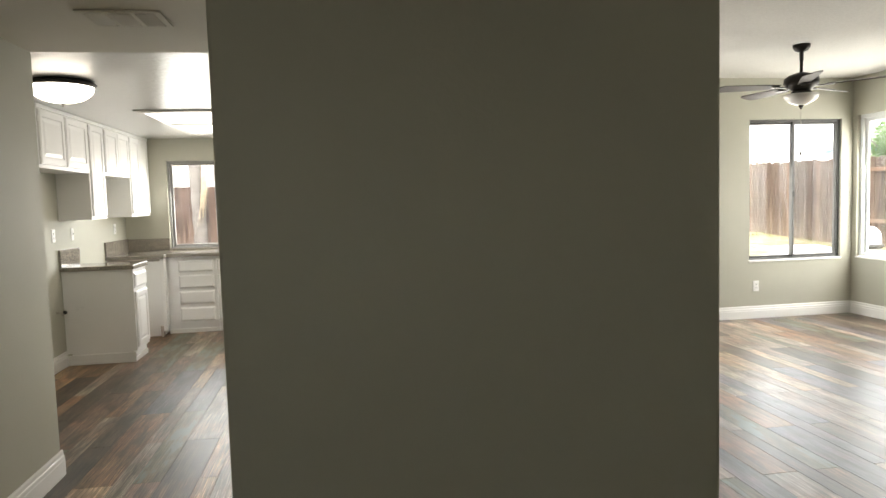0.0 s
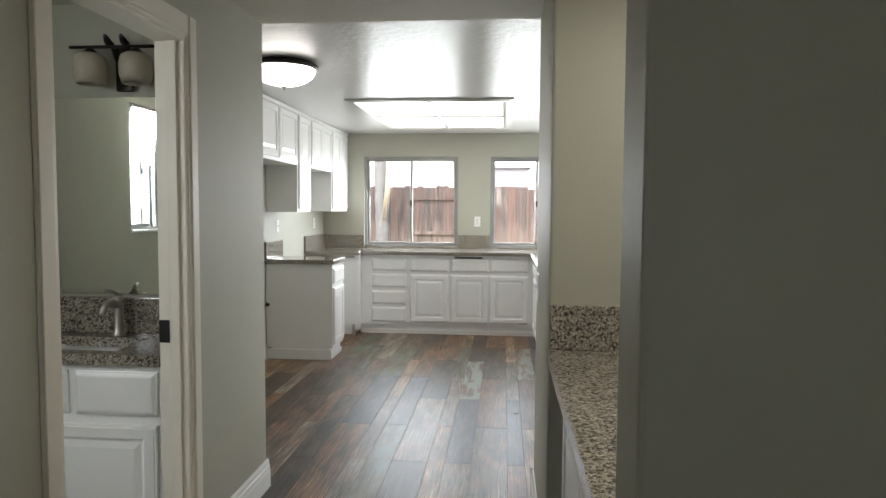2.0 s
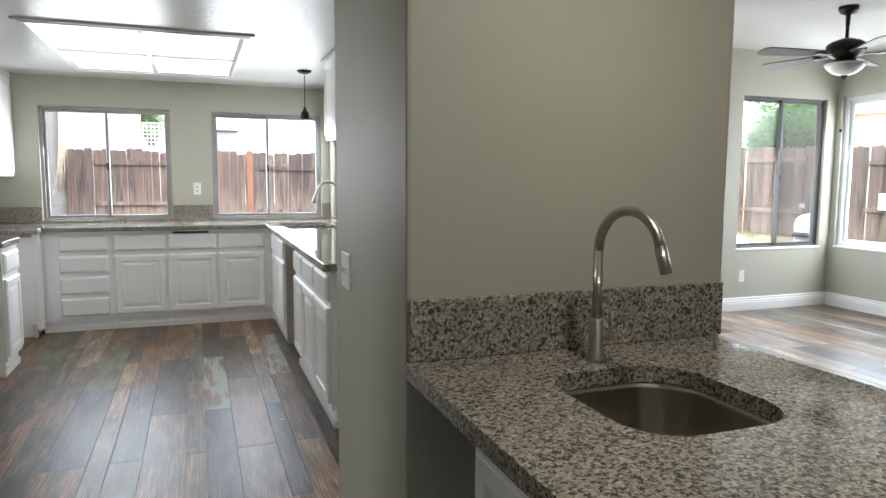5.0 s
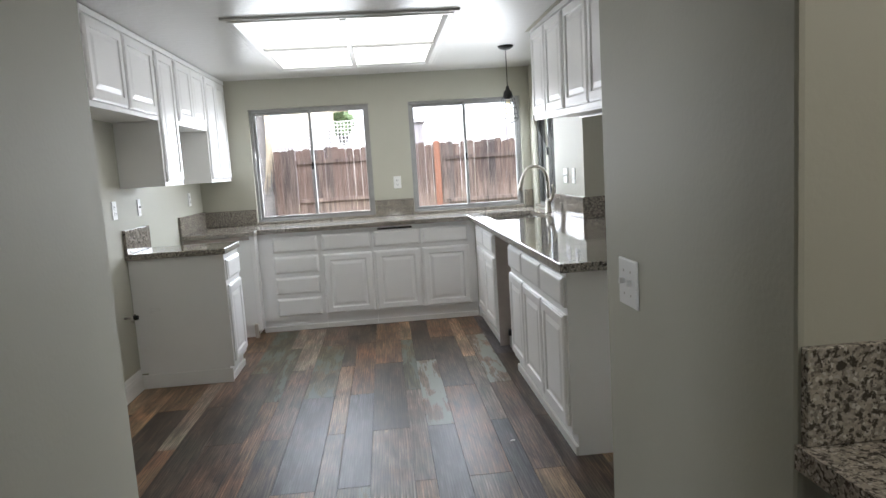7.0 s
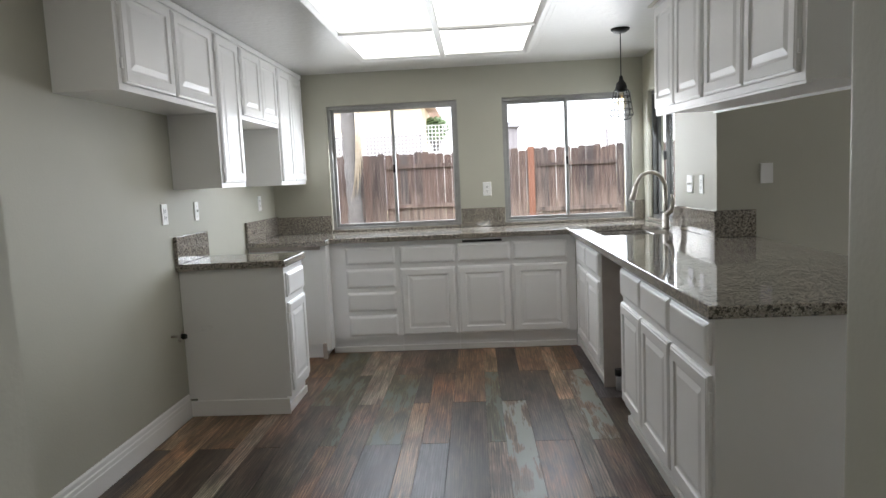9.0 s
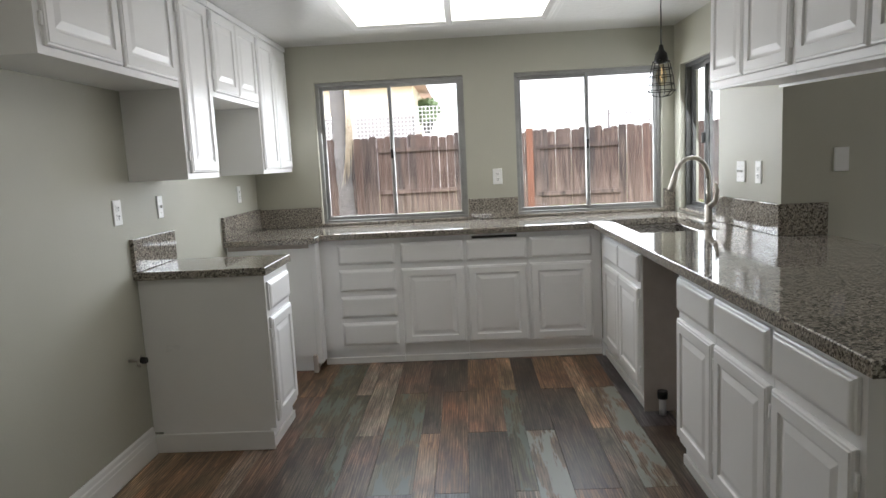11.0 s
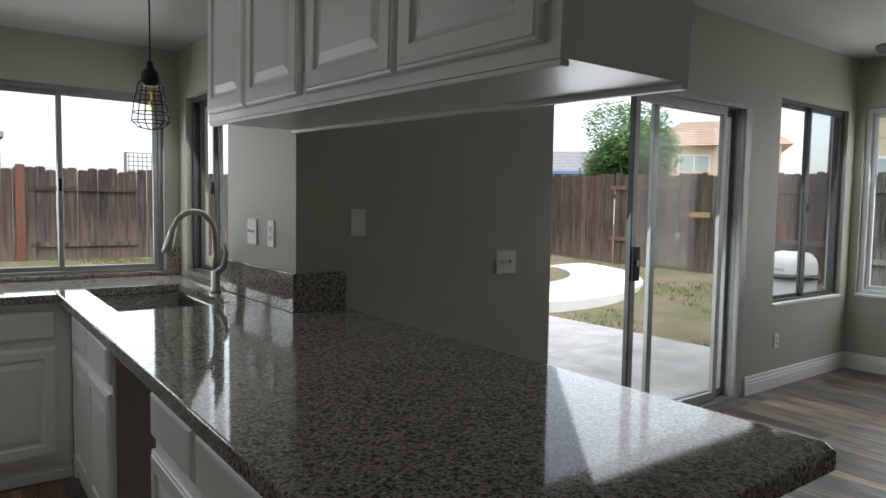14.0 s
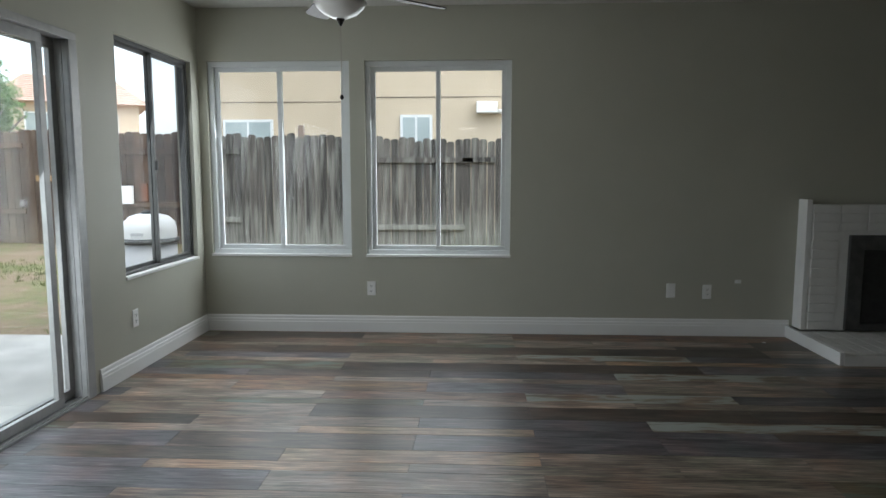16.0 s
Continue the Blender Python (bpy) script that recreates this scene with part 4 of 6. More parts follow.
part("backsplash", box(0.002, 0.022, 0.0, 0.455, ZC1 + 0.001, 1.075, 0.003), GRANITE, small)


def basin(x0, x1, y0, y1, depth, mat, corner=0.05, z=ZC0 + 0.002, thick=0.0):
    """A rounded rectangular bowl, open above."""
    bm = bmesh.new()
    rings = []
    for inset, dz, cr in ((-0.015, 0.0, corner), (0.0, 0.0, corner), (0.002, -0.02, corner), (0.008, -depth + 0.05, corner), (0.03, -depth + 0.012, corner * 0.9), (0.07, -depth, corner * 0.7)):
        ring = []
        for cx, cy, a0 in ((x1 - inset - cr, y1 - inset - cr, 0), (x0 + inset + cr, y1 - inset - cr, 90), (x0 + inset + cr, y0 + inset + cr, 180), (x1 - inset - cr, y0 + inset + cr, 270)):
            for k in range(7):
                a = radians(a0 + 15 * k)
                ring.append(bm.verts.new((cx + cr * math.cos(a), cy + cr * math.sin(a), z + dz)))
        rings.append(ring)
    n = len(rings[0])
    for a, b in zip(rings, rings[1:]):
        for i in range(n):
            bm.faces.new((a[i], a[(i + 1) % n], b[(i + 1) % n], b[i])).smooth = True
    bm.faces.new(rings[-1])
    bmesh.ops.recalc_face_normals(bm, faces=bm.faces)
    return bm


sink = thing("kitchen_sink", 0, 0, 0, "undermounted stainless steel single-bowl kitchen sink", "sink")
part("bowl", basin(SX0 - 0.004, SX1 + 0.004, SY0 - 0.004, SY1 + 0.004, 0.26, SINK_STEEL_DARKENED, 0.02), SINK_STEEL_DARKENED, sink)
part("drain", lathe([(0.0, 0.622), (0.045, 0.622), (0.05, 0.619)]), STEEL, sink, m=pose(0.31, 8.34, 0))


def gooseneck(name, x, y, z, rz, height, reach, radius, label, lever_side, pulldown=False):
    ob = thing(name, x, y, z, label, "faucet", rz=rz)
    part("base", lathe([(0.0, 0), (radius * 1.9, 0), (radius * 1.9, 0.008), (radius * 1.55, 0.014), (radius * 1.5, 0.105), (radius * 1.1, 0.109), (0, 0.109)]), NICKEL, ob)
    r = reach / 2
    pts = [(0, 0, 0.10), (0, 0, height - r)] + [(-r + a, 0, height - r + b) for a, b in arc(0, 0, r, 0, 165, 16)]
    end = Vector(pts[-1])
    part("spout", tube(pts, radius), NICKEL, ob)
    if pulldown:
        d = (Vector(pts[-1]) - Vector(pts[-2])).normalized()
        part("spray_head", tube([end - d * 0.02, end + d * 0.03, end + d * 0.09, end + d * 0.10], [radius * 1.05, radius * 1.3, radius * 1.55, radius * 1.3]), NICKEL, ob)
        part("lever", tube([(0.0, lever_side * 0.012, 0.10), (0.01, lever_side * 0.045, 0.13), (0.02, lever_side * 0.055, 0.20), (0.005, lever_side * 0.05, 0.24)], [0.02, 0.016, 0.012, 0.009]), NICKEL, ob)
    else:
        d = (Vector(pts[-1]) - Vector(pts[-2])).normalized()
        part("nozzle", tube([end, end + d * 0.06], radius * 1.12), NICKEL, ob)
        part("lever", tube([(0, 0, 0.060), (-0.006, lever_side * 0.050, 0.060)], 0.0105), NICKEL, ob)
        part("lever_pin", tube([(-0.005, lever_side * 0.042, 0.060), (-0.005, lever_side * 0.043, 0.122)], 0.0045), NICKEL, ob)
    return ob


gooseneck("kitchen_faucet", 0.605, 8.30, ZC1, 25, 0.40, 0.26, 0.014, "brushed nickel pull-down gooseneck kitchen faucet", -1, True)

# ---- wet bar ----
bar = thing("bar_countertop", 0, 0, 0, "speckled granite wet-bar countertop with backsplash", "countertop")
BX0, BX1, BY0, BY1 = 0.085, 0.45, 3.085, 3.49
ZB0, ZB1 = 0.867, 0.906
bx = -0.167
bm = bmesh.new()
hole = []
for cx, cy, a0 in ((BX1 - 0.11, BY1 - 0.11, 0), (BX0 + 0.11, BY1 - 0.11, 90), (BX0 + 0.11, BY0 + 0.11, 180), (BX1 - 0.11, BY0 + 0.11, 270)):
    for k in range(7):
        a = radians(a0 + 15 * k)
        hole.append((cx + 0.11 * math.cos(a), cy + 0.11 * math.sin(a)))
outer = []
ox0, ox1, oy0, oy1 = bx, 0.75, 2.263, 3.704
for hx, hy in hole:
    dx, dy = hx - (BX0 + BX1) / 2, hy - (BY0 + BY1) / 2
    sx = ((ox1 if dx > 0 else ox0) - (BX0 + BX1) / 2) / dx if abs(dx) > 1e-6 else 1e9
    sy = ((oy1 if dy > 0 else oy0) - (BY0 + BY1) / 2) / dy if abs(dy) > 1e-6 else 1e9
    s = min(sx, sy)
    outer.append(((BX0 + BX1) / 2 + dx * s, (BY0 + BY1) / 2 + dy * s))
for kx, ky in ((ox1, oy1), (ox0, oy1), (ox0, oy0), (ox1, oy0)):
    i = min(range(len(outer)), key=lambda q: (outer[q][0] - kx) ** 2 + (outer[q][1] - ky) ** 2)
    outer[i] = (kx, ky)
rows = [[bm.verts.new((x, y, z)) for x, y in loop] for loop, z in ((hole, ZB0), (hole, ZB1), (outer, ZB1), (outer, ZB0))]
nn = len(hole)
for a, b in ((0, 1), (1, 2), (2, 3), (3, 0)):
    for i in range(nn):
        bm.faces.new((rows[a][i], rows[a][(i + 1) % nn], rows[b][(i + 1) % nn], rows[b][i]))
bmesh.ops.recalc_face_normals(bm, faces=bm.faces)
part("slab", bm, GRANITE, bar)
part("backsplash", box(X_BAR + 0.004, BAR_E - 0.01, 3.686, 3.704, ZB1 + 0.001, 1.060, 0.003), GRANITE, bar)
bsink = thing("bar_sink", 0, 0, 0, "small rounded stainless steel bar sink", "sink")
part("bowl", basin(BX0 - 0.004, BX1 + 0.004, BY0 - 0.004, BY1 + 0.004, 0.25, STEEL, 0.114, ZB0 + 0.002), STEEL, bsink)
part("drain", lathe([(0.0, 0.623), (0.04, 0.623), (0.045, 0.620)]), STEEL, bsink, m=pose(0.265, 3.28, 0))
gooseneck("bar_faucet", 0.285, 3.565, ZB1, 98, 0.376, 0.200, 0.0118, "brushed nickel gooseneck bar faucet with side lever", -1)
bcab = thing("bar_cabinet", -0.125, 2.265, 0, "white painted cabinet under the wet bar", "cabinet")
open_carcass(bcab, 0, 0.88, 0, 1.09, 0.10, 0.865, 0.57, "x")
part("toe_kick", box(0.06, 0.88, 0.01, 1.08, 0.0, 0.10), CABINET, bcab)
part("door", panel(0.50, 0.70, DOOR_RINGS), CABINET, bcab, m=pose(0, 1.06, 0.14, 0, 0, -90))
part("door", panel(0.50, 0.70, DOOR_RINGS), CABINET, bcab, m=pose(0, 0.54, 0.14, 0, 0, -90))

# ---- bathroom vanity seen through the doorway ----
van = thing("bathroom_vanity", -2.60, 3.773, 0, "white bathroom vanity with granite top and undermount basin", "vanity")
part("body", box(0.0, 0.99, 0.03, 0.433, 0.10, 0.78), CABINET, van)
part("toe_kick", box(0.0, 0.99, 0.09, 0.433, 0.0, 0.10), CABINET, van)
for xx, ww in ((0.02, 0.22), (0.27, 0.34), (0.64, 0.33)):
    part("drawer_front", panel(ww, 0.17, DRAWER_RINGS), CABINET, van, m=pose(xx, 0.03, 0.585))
part("door", panel(0.46, 0.42, DOOR_RINGS), CABINET, van, m=pose(0.02, 0.03, 0.13))
part("door", panel(0.46, 0.42, DOOR_RINGS), CABINET, van, m=pose(0.51, 0.03, 0.13))
bm = bmesh.new()
for a, b, c, d in ((0, 0.99, 0, 0.065), (0, 0.99, 0.32, 0.435), (0, 0.35, 0.065, 0.32), (0.78, 0.99, 0.065, 0.32)):
    add_box(bm, a, b, c, d, 0.782, 0.825)
part("top", bm, GRANITE, van, "speckled granite vanity top")
part("backsplash", box(0.0, 0.99, 0.414, 0.435, 0.826, 0.985, 0.003), GRANITE, van)
part("basin", basin(0.345, 0.785, 0.06, 0.325, 0.15, PORCELAIN, 0.08, 0.79), PORCELAIN, van, "white porcelain basin")
vf = thing("bathroom_faucet", -1.985, 4.135, 0.825, "brushed nickel single-lever bathroom faucet", "faucet", rz=90)
part("column", lathe([(0, 0), (0.028, 0), (0.028, 0.006), (0.020, 0.02), (0.019, 0.15), (0.024, 0.17), (0.0, 0.185)]), NICKEL, vf)
part("spout", tube([(-0.0, 0, 0.13), (-0.05, 0, 0.155), (-0.09, 0, 0.15), (-0.12, 0, 0.11)], [0.016, 0.015, 0.014, 0.013]), NICKEL, vf)
part("lever", tube([(0, 0, 0.18), (-0.03, 0.01, 0.20), (-0.07, 0.02, 0.205)], [0.012, 0.009, 0.007]), NICKEL, vf)
mir = thing("bathroom_mirror", -2.58, 4.205, 1.0, "frameless wall mirror above the vanity", "mirror")
part("glass", box(0, 0.96, -0.006, 0.0, 0, 0.86), MIRROR, mir)
vl = thing("vanity_light", -1.965, 4.205, 2.02, "dark bronze two-arm vanity light with amber glass shades", "light")
part("backplate", box(-0.038, 0.038, -0.02, 0.0, -0.135, 0.05, 0.006), BRONZE, vl)
part("bar", tube([(-0.19, -0.10, 0.035), (0.19, -0.10, 0.035)], 0.007), BRONZE, vl)
for xx in (-0.035, 0.035):
    part("arm", tube([(xx, -0.015, 0.0), (xx, -0.05, 0.06), (xx - 0.01, -0.08, 0.085), (xx + 0.005, -0.10, 0.06), (xx + 0.02, -0.10, 0.035)], 0.009), BRONZE, vl)
for xx in (-0.10, 0.10):
    sh = part("shade", lathe([(0.038, 0.0), (0.058, -0.012), (0.068, -0.05), (0.066, -0.09), (0.056, -0.128), (0.052, -0.126), (0.061, -0.09), (0.063, -0.05)]), AMBER, vl, "amber glass bell shade", m=pose(xx, -0.10, 0.008))
    part("cap", lathe([(0.0, 0.022), (0.014, 0.022), (0.022, 0.010), (0.040, 0.0), (0.0, 0.0)]), BRONZE, sh)

# ---- lamps ----
cl = thing("ceiling_light_panel", -0.935, 7.73, Z_KITCHEN, "large lit fluorescent ceiling panel with four white diffusers", "ceiling light")
px, py = 0.685, 0.98


def moulding(bm, corners, profile):
    """A mitred frame round a rectangle: profile of (inset, drop) pairs swept along its four corners."""
    loops = []
    for inset, z in profile:
        loops.append([bm.verts.new((sx * (corners[0] - inset), sy * (corners[1] - inset), z)) for sx, sy in ((-1, -1), (1, -1), (1, 1), (-1, 1))])
    for a, b in zip(loops, loops[1:]):
        for i in range(4):
            bm.faces.new((a[i], a[(i + 1) % 4], b[(i + 1) % 4], b[i]))
    bmesh.ops.recalc_face_normals(bm, faces=bm.faces)
    return bm


part("frame", moulding(bmesh.new(), (px, py), [(0, -0.001), (0, -0.010), (0.004, -0.013), (0.030, -0.014), (0.036, -0.019), (0.060, -0.020), (0.066, -0.018), (0.092, -0.005), (0.092, -0.001)]), CEIL_KITCHEN, cl, "white painted wooden frame")
part("cross_bar", box(-0.020, 0.020, -py + 0.080, py - 0.080, -0.022, -0.002, 0.004), CEIL_KITCHEN, cl)
for a, b in ((-px + 0.080, -0.0205), (0.0205, px - 0.080)):
    part("cross_bar", box(a, b, -0.020, 0.020, -0.0215, -0.002, 0.004), CEIL_KITCHEN, cl)
for a, b in ((-px + 0.085, -0.018), (0.018, px - 0.085)):
    for c, d in ((-py + 0.085, -0.018), (0.018, py - 0.085)):
        part("diffuser", box(a, b, c, d, -0.005, -0.0025), TUBE, cl, "glowing white acrylic diffuser")

spot = thing("bar_light", 0.30, 2.92, Z_KITCHEN - 0.006, "small lit round ceiling light above the wet bar", "ceiling light")
part("rim", lathe([(0.068, -0.001), (0.095, -0.001), (0.095, -0.008), (0.088, -0.014), (0.070, -0.012), (0.068, -0.001)], 32), TRIM, spot)
part("lens", lathe([(0.0, -0.008), (0.05, -0.0075), (0.070, -0.004)], 32), BAR_LENS, spot, "glowing warm lens")

dome = thing("dome_light", -1.665, 5.41, Z_KITCHEN, "lit opal glass flush-mount dome light with bronze rim", "ceiling light")
part("rim", lathe([(0.0, 0.0), (0.175, 0.0), (0.205, -0.018), (0.205, -0.034), (0.19, -0.04), (0.0, -0.04)], 40), BRONZE, dome, "dark bronze metal rim")
part("glass", lathe([(0.188, -0.040)] + [(0.188 * math.cos(radians(a)), -0.040 - 0.100 * math.sin(radians(a))) for a in range(10, 90, 10)] + [(0.0, -0.140)], 40), DOME, dome, "glowing opal glass bowl")
part("finial", lathe([(0.0, -0.135), (0.012, -0.138), (0.014, -0.146), (0.006, -0.154), (0.009, -0.160), (0.0, -0.166)], 16), NICKEL, dome)
pen = thing("pendant_light", 0.262, 8.082, Z_KITCHEN, "black wire cage pendant lamp with amber filament bulb", "pendant lamp")
part("canopy", lathe([(0.0, 0.0), (0.062, 0.0), (0.060, -0.010), (0.035, -0.026), (0.0, -0.030)]), BLACK, pen)
part("cord", tube([(0, 0, -0.02), (0, 0, -0.325)], 0.0035, 8), BLACK, pen)
part("socket", lathe([(0.0, -0.30), (0.012, -0.31), (0.016, -0.335), (0.033, -0.355), (0.038, -0.385), (0.030, -0.41), (0.0, -0.412)]), BLACK, pen)
part("filament", tube([(0.0, 0.0, -0.43), (0.006, 0.004, -0.46), (-0.006, 0.0, -0.485), (0.004, -0.004, -0.505)], 0.0025, 6), FILAMENT, pen, "glowing amber filament")
part("bulb", lathe([(0.012, -0.412), (0.016, -0.43), (0.030, -0.47), (0.031, -0.495), (0.020, -0.525), (0.0, -0.535)]), BULB, pen, "amber glass filament bulb")
for r, z in ((0.047, -0.40), (0.058, -0.44), (0.065, -0.48), (0.071, -0.525), (0.077, -0.562)):
    part("cage_ring", tube([(r * math.cos(a), r * math.sin(a), z) for a in [2 * math.pi * i / 24 for i in range(25)]], 0.0025, 6), BLACK, pen)
for i in range(6):
    a = 2 * math.pi * i / 6
    pts = [(0.030, -0.385), (0.047, -0.40), (0.065, -0.48), (0.077, -0.562), (0.05, -0.588), (0.0, -0.597)]
    part("cage_wire", tube([(r * math.cos(a), r * math.sin(a), z) for r, z in pts], 0.0025, 6), BLACK, pen)

fan = thing("ceiling_fan", 4.02, 5.99, Z_LIVING - 0.08, "dark bronze five-blade ceiling fan with opal bowl light", "ceiling fan")
part("canopy", lathe([(0.0, 0.08), (0.070, 0.08), (0.068, 0.055), (0.050, 0.030), (0.018, 0.018), (0.016, -0.055), (0.0, -0.058)]), BRONZE, fan)
part("downrod", tube([(0, 0, -0.04), (0, 0, -0.17)], 0.013), BRONZE, fan)
part("motor", lathe([(0.0, -0.15), (0.04, -0.155), (0.10, -0.175), (0.135, -0.20), (0.14, -0.245), (0.12, -0.275), (0.08, -0.295), (0.065, -0.31), (0.0, -0.312)], 36), BRONZE, fan)
part("light_kit", lathe([(0.0, -0.305), (0.075, -0.31), (0.085, -0.33), (0.06, -0.345), (0.0, -0.345)]), BRONZE, fan)
part("bowl", lathe([(0.0, -0.335), (0.135, -0.337), (0.143, -0.345), (0.125, -0.375), (0.09, -0.405), (0.045, -0.425), (0.0, -0.43)], 36), OPAL, fan, "white opal glass bowl")
part("finial", lathe([(0.0, -0.427), (0.022, -0.43), (0.016, -0.445), (0.008, -0.46), (0.0, -0.47)], 16), BRONZE, fan)
part("pull_chain", tube([(0, 0, -0.465), (0.0, 0.0, -0.83)], 0.0022, 6), NICKEL, fan)
part("pull_knob", lathe([(0.0, -0.825), (0.008, -0.83), (0.012, -0.845), (0.0, -0.858)], 12), BRONZE, fan)
for i in range(5):
    m = pose(0, 0, -0.275, 0, 0, -48 + 72 * i)
    bm = box(0.12, 0.22, -0.018, 0.018, -0.004, 0.003, 0.002)
    add_box(bm, 0.19, 0.25, -0.040, 0.040, -0.004, 0.003, 0.002)
    iron = part("blade_iron", bm, BRONZE, fan, m=m)
    bm = bmesh.new()
    outl = [(0.19, -0.050), (0.19, 0.050), (0.45, 0.066), (0.66, 0.072), (0.695, 0.05), (0.705, 0.0), (0.695, -0.05), (0.66, -0.072), (0.45, -0.066)]
    f = bm.faces.new([bm.verts.new((x, y, 0.003)) for x, y in outl])
    ext = bmesh.ops.extrude_face_region(bm, geom=[f])
    bmesh.ops.translate(bm, vec=(0, 0, 0.007), verts=[v for v in ext["geom"] if isinstance(v, bmesh.types.BMVert)])
    bmesh.ops.recalc_face_normals(bm, faces=bm.faces)
    part("blade", bm, BLADE, fan, m=m @ pose(0, 0, 0, 12, 0, 0))

# ---- outlets, switches, small fittings ----
def wall_plate(name, x, y, z, rz, kind, label, w=0.072, h=0.118):
    """A cover plate facing local -y."""
    ob = thing(name, x, y, z, label, "wall plate", "wall plates", rz)
    part("cover", panel(w, h, [(0, 0), (0, 0.002), (0.003, 0.006)], -w / 2, -h / 2, -0.001), PLATE, ob)
    if kind == "outlet":
        for dz in (-0.020, 0.020):
            rec = part("receptacle", box(-0.016, 0.016, -0.009, -0.006, dz - 0.014, dz + 0.014, 0.002), PLATE, ob)
            bm = box(-0.008, -0.005, -0.0098, -0.0088, dz - 0.002, dz + 0.008)
            add_box(bm, 0.005, 0.008, -0.0098, -0.0088, dz - 0.002, dz + 0.008)
            add_box(bm, -0.003, 0.003, -0.0098, -0.0088, dz - 0.010, dz - 0.005)
            part("slot", bm, DARK, rec)
    elif kind in ("double", "single"):
        for dx in ((-0.023, 0.023) if kind == "double" else (0,)):
            part("toggle", box(dx - 0.005, dx + 0.005, -0.020, -0.006, -0.004, 0.010, 0.002), PLATE, ob)
            for dz in (-0.030, 0.030) if h > 0.08 else (0.010,):
                part("screw", tube([(dx, -0.0060, dz), (dx, -0.0075, dz)], 0.0035, 8), NICKEL, ob)
    return ob


wall_plate("outlet", -0.632, Y_NORTH, 1.234, 0, "outlet", "white duplex outlet between kitchen windows")
wall_plate("outlet", X_WEST, 7.17, 1.21, 90, "outlet", "white duplex outlet on the refrigerator wall")
wall_plate("outlet", X_WEST, 7.60, 1.207, 90, "single", "white narrow wall plate by the range gap", 0.060)
wall_plate("outlet", X_WEST, 8.83, 1.207, 90, "outlet", "white duplex outlet above the corner counter")
wall_plate("switch", X_SINK, 8.018, 1.227, -90, "double", "white double light switch beside the sink window", 0.115)
wall_plate("outlet", X_SINK, 7.792, 1.227, -90, "outlet", "white duplex outlet beside the sink window")
wall_plate("blank_plate", 0.978, Y_LIVING, 1.282, 0, "blank", "plain blank cover plate over the peninsula")
wall_plate("switch", 1.842, Y_LIVING, 1.078, 0, "double", "double light switch beside the patio door", 0.130)
wall_plate("switch", X_BAR, 4.395, 1.040, -90, "double", "white double toggle switch at the kitchen entry", 0.122, 0.122)
wall_plate("outlet", 4.648, Y_LIVING, 0.363, 0, "outlet", "white duplex outlet beside the patio door")
wall_plate("outlet", X_EAST, 6.128, 0.372, -90, "outlet", "white duplex outlet under the living room windows")
wall_plate("blank_plate", X_EAST, 3.657, 0.374, -90, "blank", "plain white blank plate near the fireplace")
wall_plate("outlet", X_EAST, 3.365, 0.365, -90, "outlet", "white duplex outlet near the fireplace")
wall_plate("cable_jack", X_EAST, 3.12, 0.452, -90, "single", "tiny cable jack stub near the fireplace", 0.05, 0.03)

valve = thing("water_valve", X_WEST, 7.13, 0.52, "small brass water valve sticking out of the wall", "valve", rz=90)
part("pipe", tube([(0, 0, 0), (0, -0.05, 0)], 0.008), NICKEL, valve)
part("body", tube([(-0.02, -0.055, -0.02), (0.025, -0.055, 0.015)], 0.011), NICKEL, valve)
part("handle", tube([(0.0, -0.06, 0.0), (0.0, -0.085, 0.0)], [0.018, 0.014]), BLACK, valve)

vent = thing("ceiling_vent", -0.81, 3.86, Z_KITCHEN - 0.006, "beige metal ceiling air vent with louvres", "air vent")
bm = bmesh.new()
for a, b, c, d in ((-0.20, 0.20, -0.13, -0.105), (-0.20, 0.20, 0.105, 0.13), (-0.20, -0.17, -0.105, 0.105), (0.17, 0.20, -0.105, 0.105), (-0.072, -0.05, -0.105, 0.105), (0.05, 0.072, -0.105, 0.105)):
    add_box(bm, a, b, c, d, -0.010, -0.001, 0.002)
part("frame", bm, CEIL_HALL, vent)
part("backing", box(-0.17, 0.17, -0.105, 0.105, -0.002, -0.001), CAB_RAW, vent)
for x0 in (-0.165, -0.045, 0.077):
    for i in range(7):
        part("slat", box(-0.0009, 0.0009, -0.10, 0.10, -0.007, 0.007), CEIL_HALL, vent, m=pose(x0 + 0.014 * i, 0, -0.008, 0, 40, 0))
vent.matrix_world = pose(-0.81, 3.86, Z_KITCHEN - 0.006) @ Matrix.Diagonal((0.84, 0.95, 1, 1))

# ---- brick fireplace ----
fp = thing("fireplace", 0, 0, 0, "white painted brick fireplace with grey metal surround and raised hearth", "fireplace")
bm = box(5.700, X_EAST - 0.001, 0.75, 2.63, 0.09, 1.085)
part("core", bm, PAINTED_BRICK, fp)
part("edge_board", box(5.695, X_EAST - 0.001, 2.632, 2.672, 0.09, 1.125, 0.004), TRIM, fp, "white painted wooden edge strip")
part("hearth_core", box(4.985, 5.715, 0.72, 2.70, 0.001, 0.075), PAINTED_BRICK, fp)
part("hearth_edge", box(4.99, X_EAST - 0.001, 2.702, 2.732, 0.001, 0.094, 0.004), TRIM, fp, "white painted hearth edging")
bm = bmesh.new()
for a, b, c, d in ((1.15, 1.26, 0.095, 0.85), (2.23, 2.34, 0.095, 0.85), (1.26, 2.23, 0.735, 0.85), (1.26, 2.23, 0.095, 0.15)):
    add_box(bm, 5.665, 5.70, a, b, c, d, 0.004)
part("surround", bm, ALU_DARK, fp, "grey metal firebox surround")
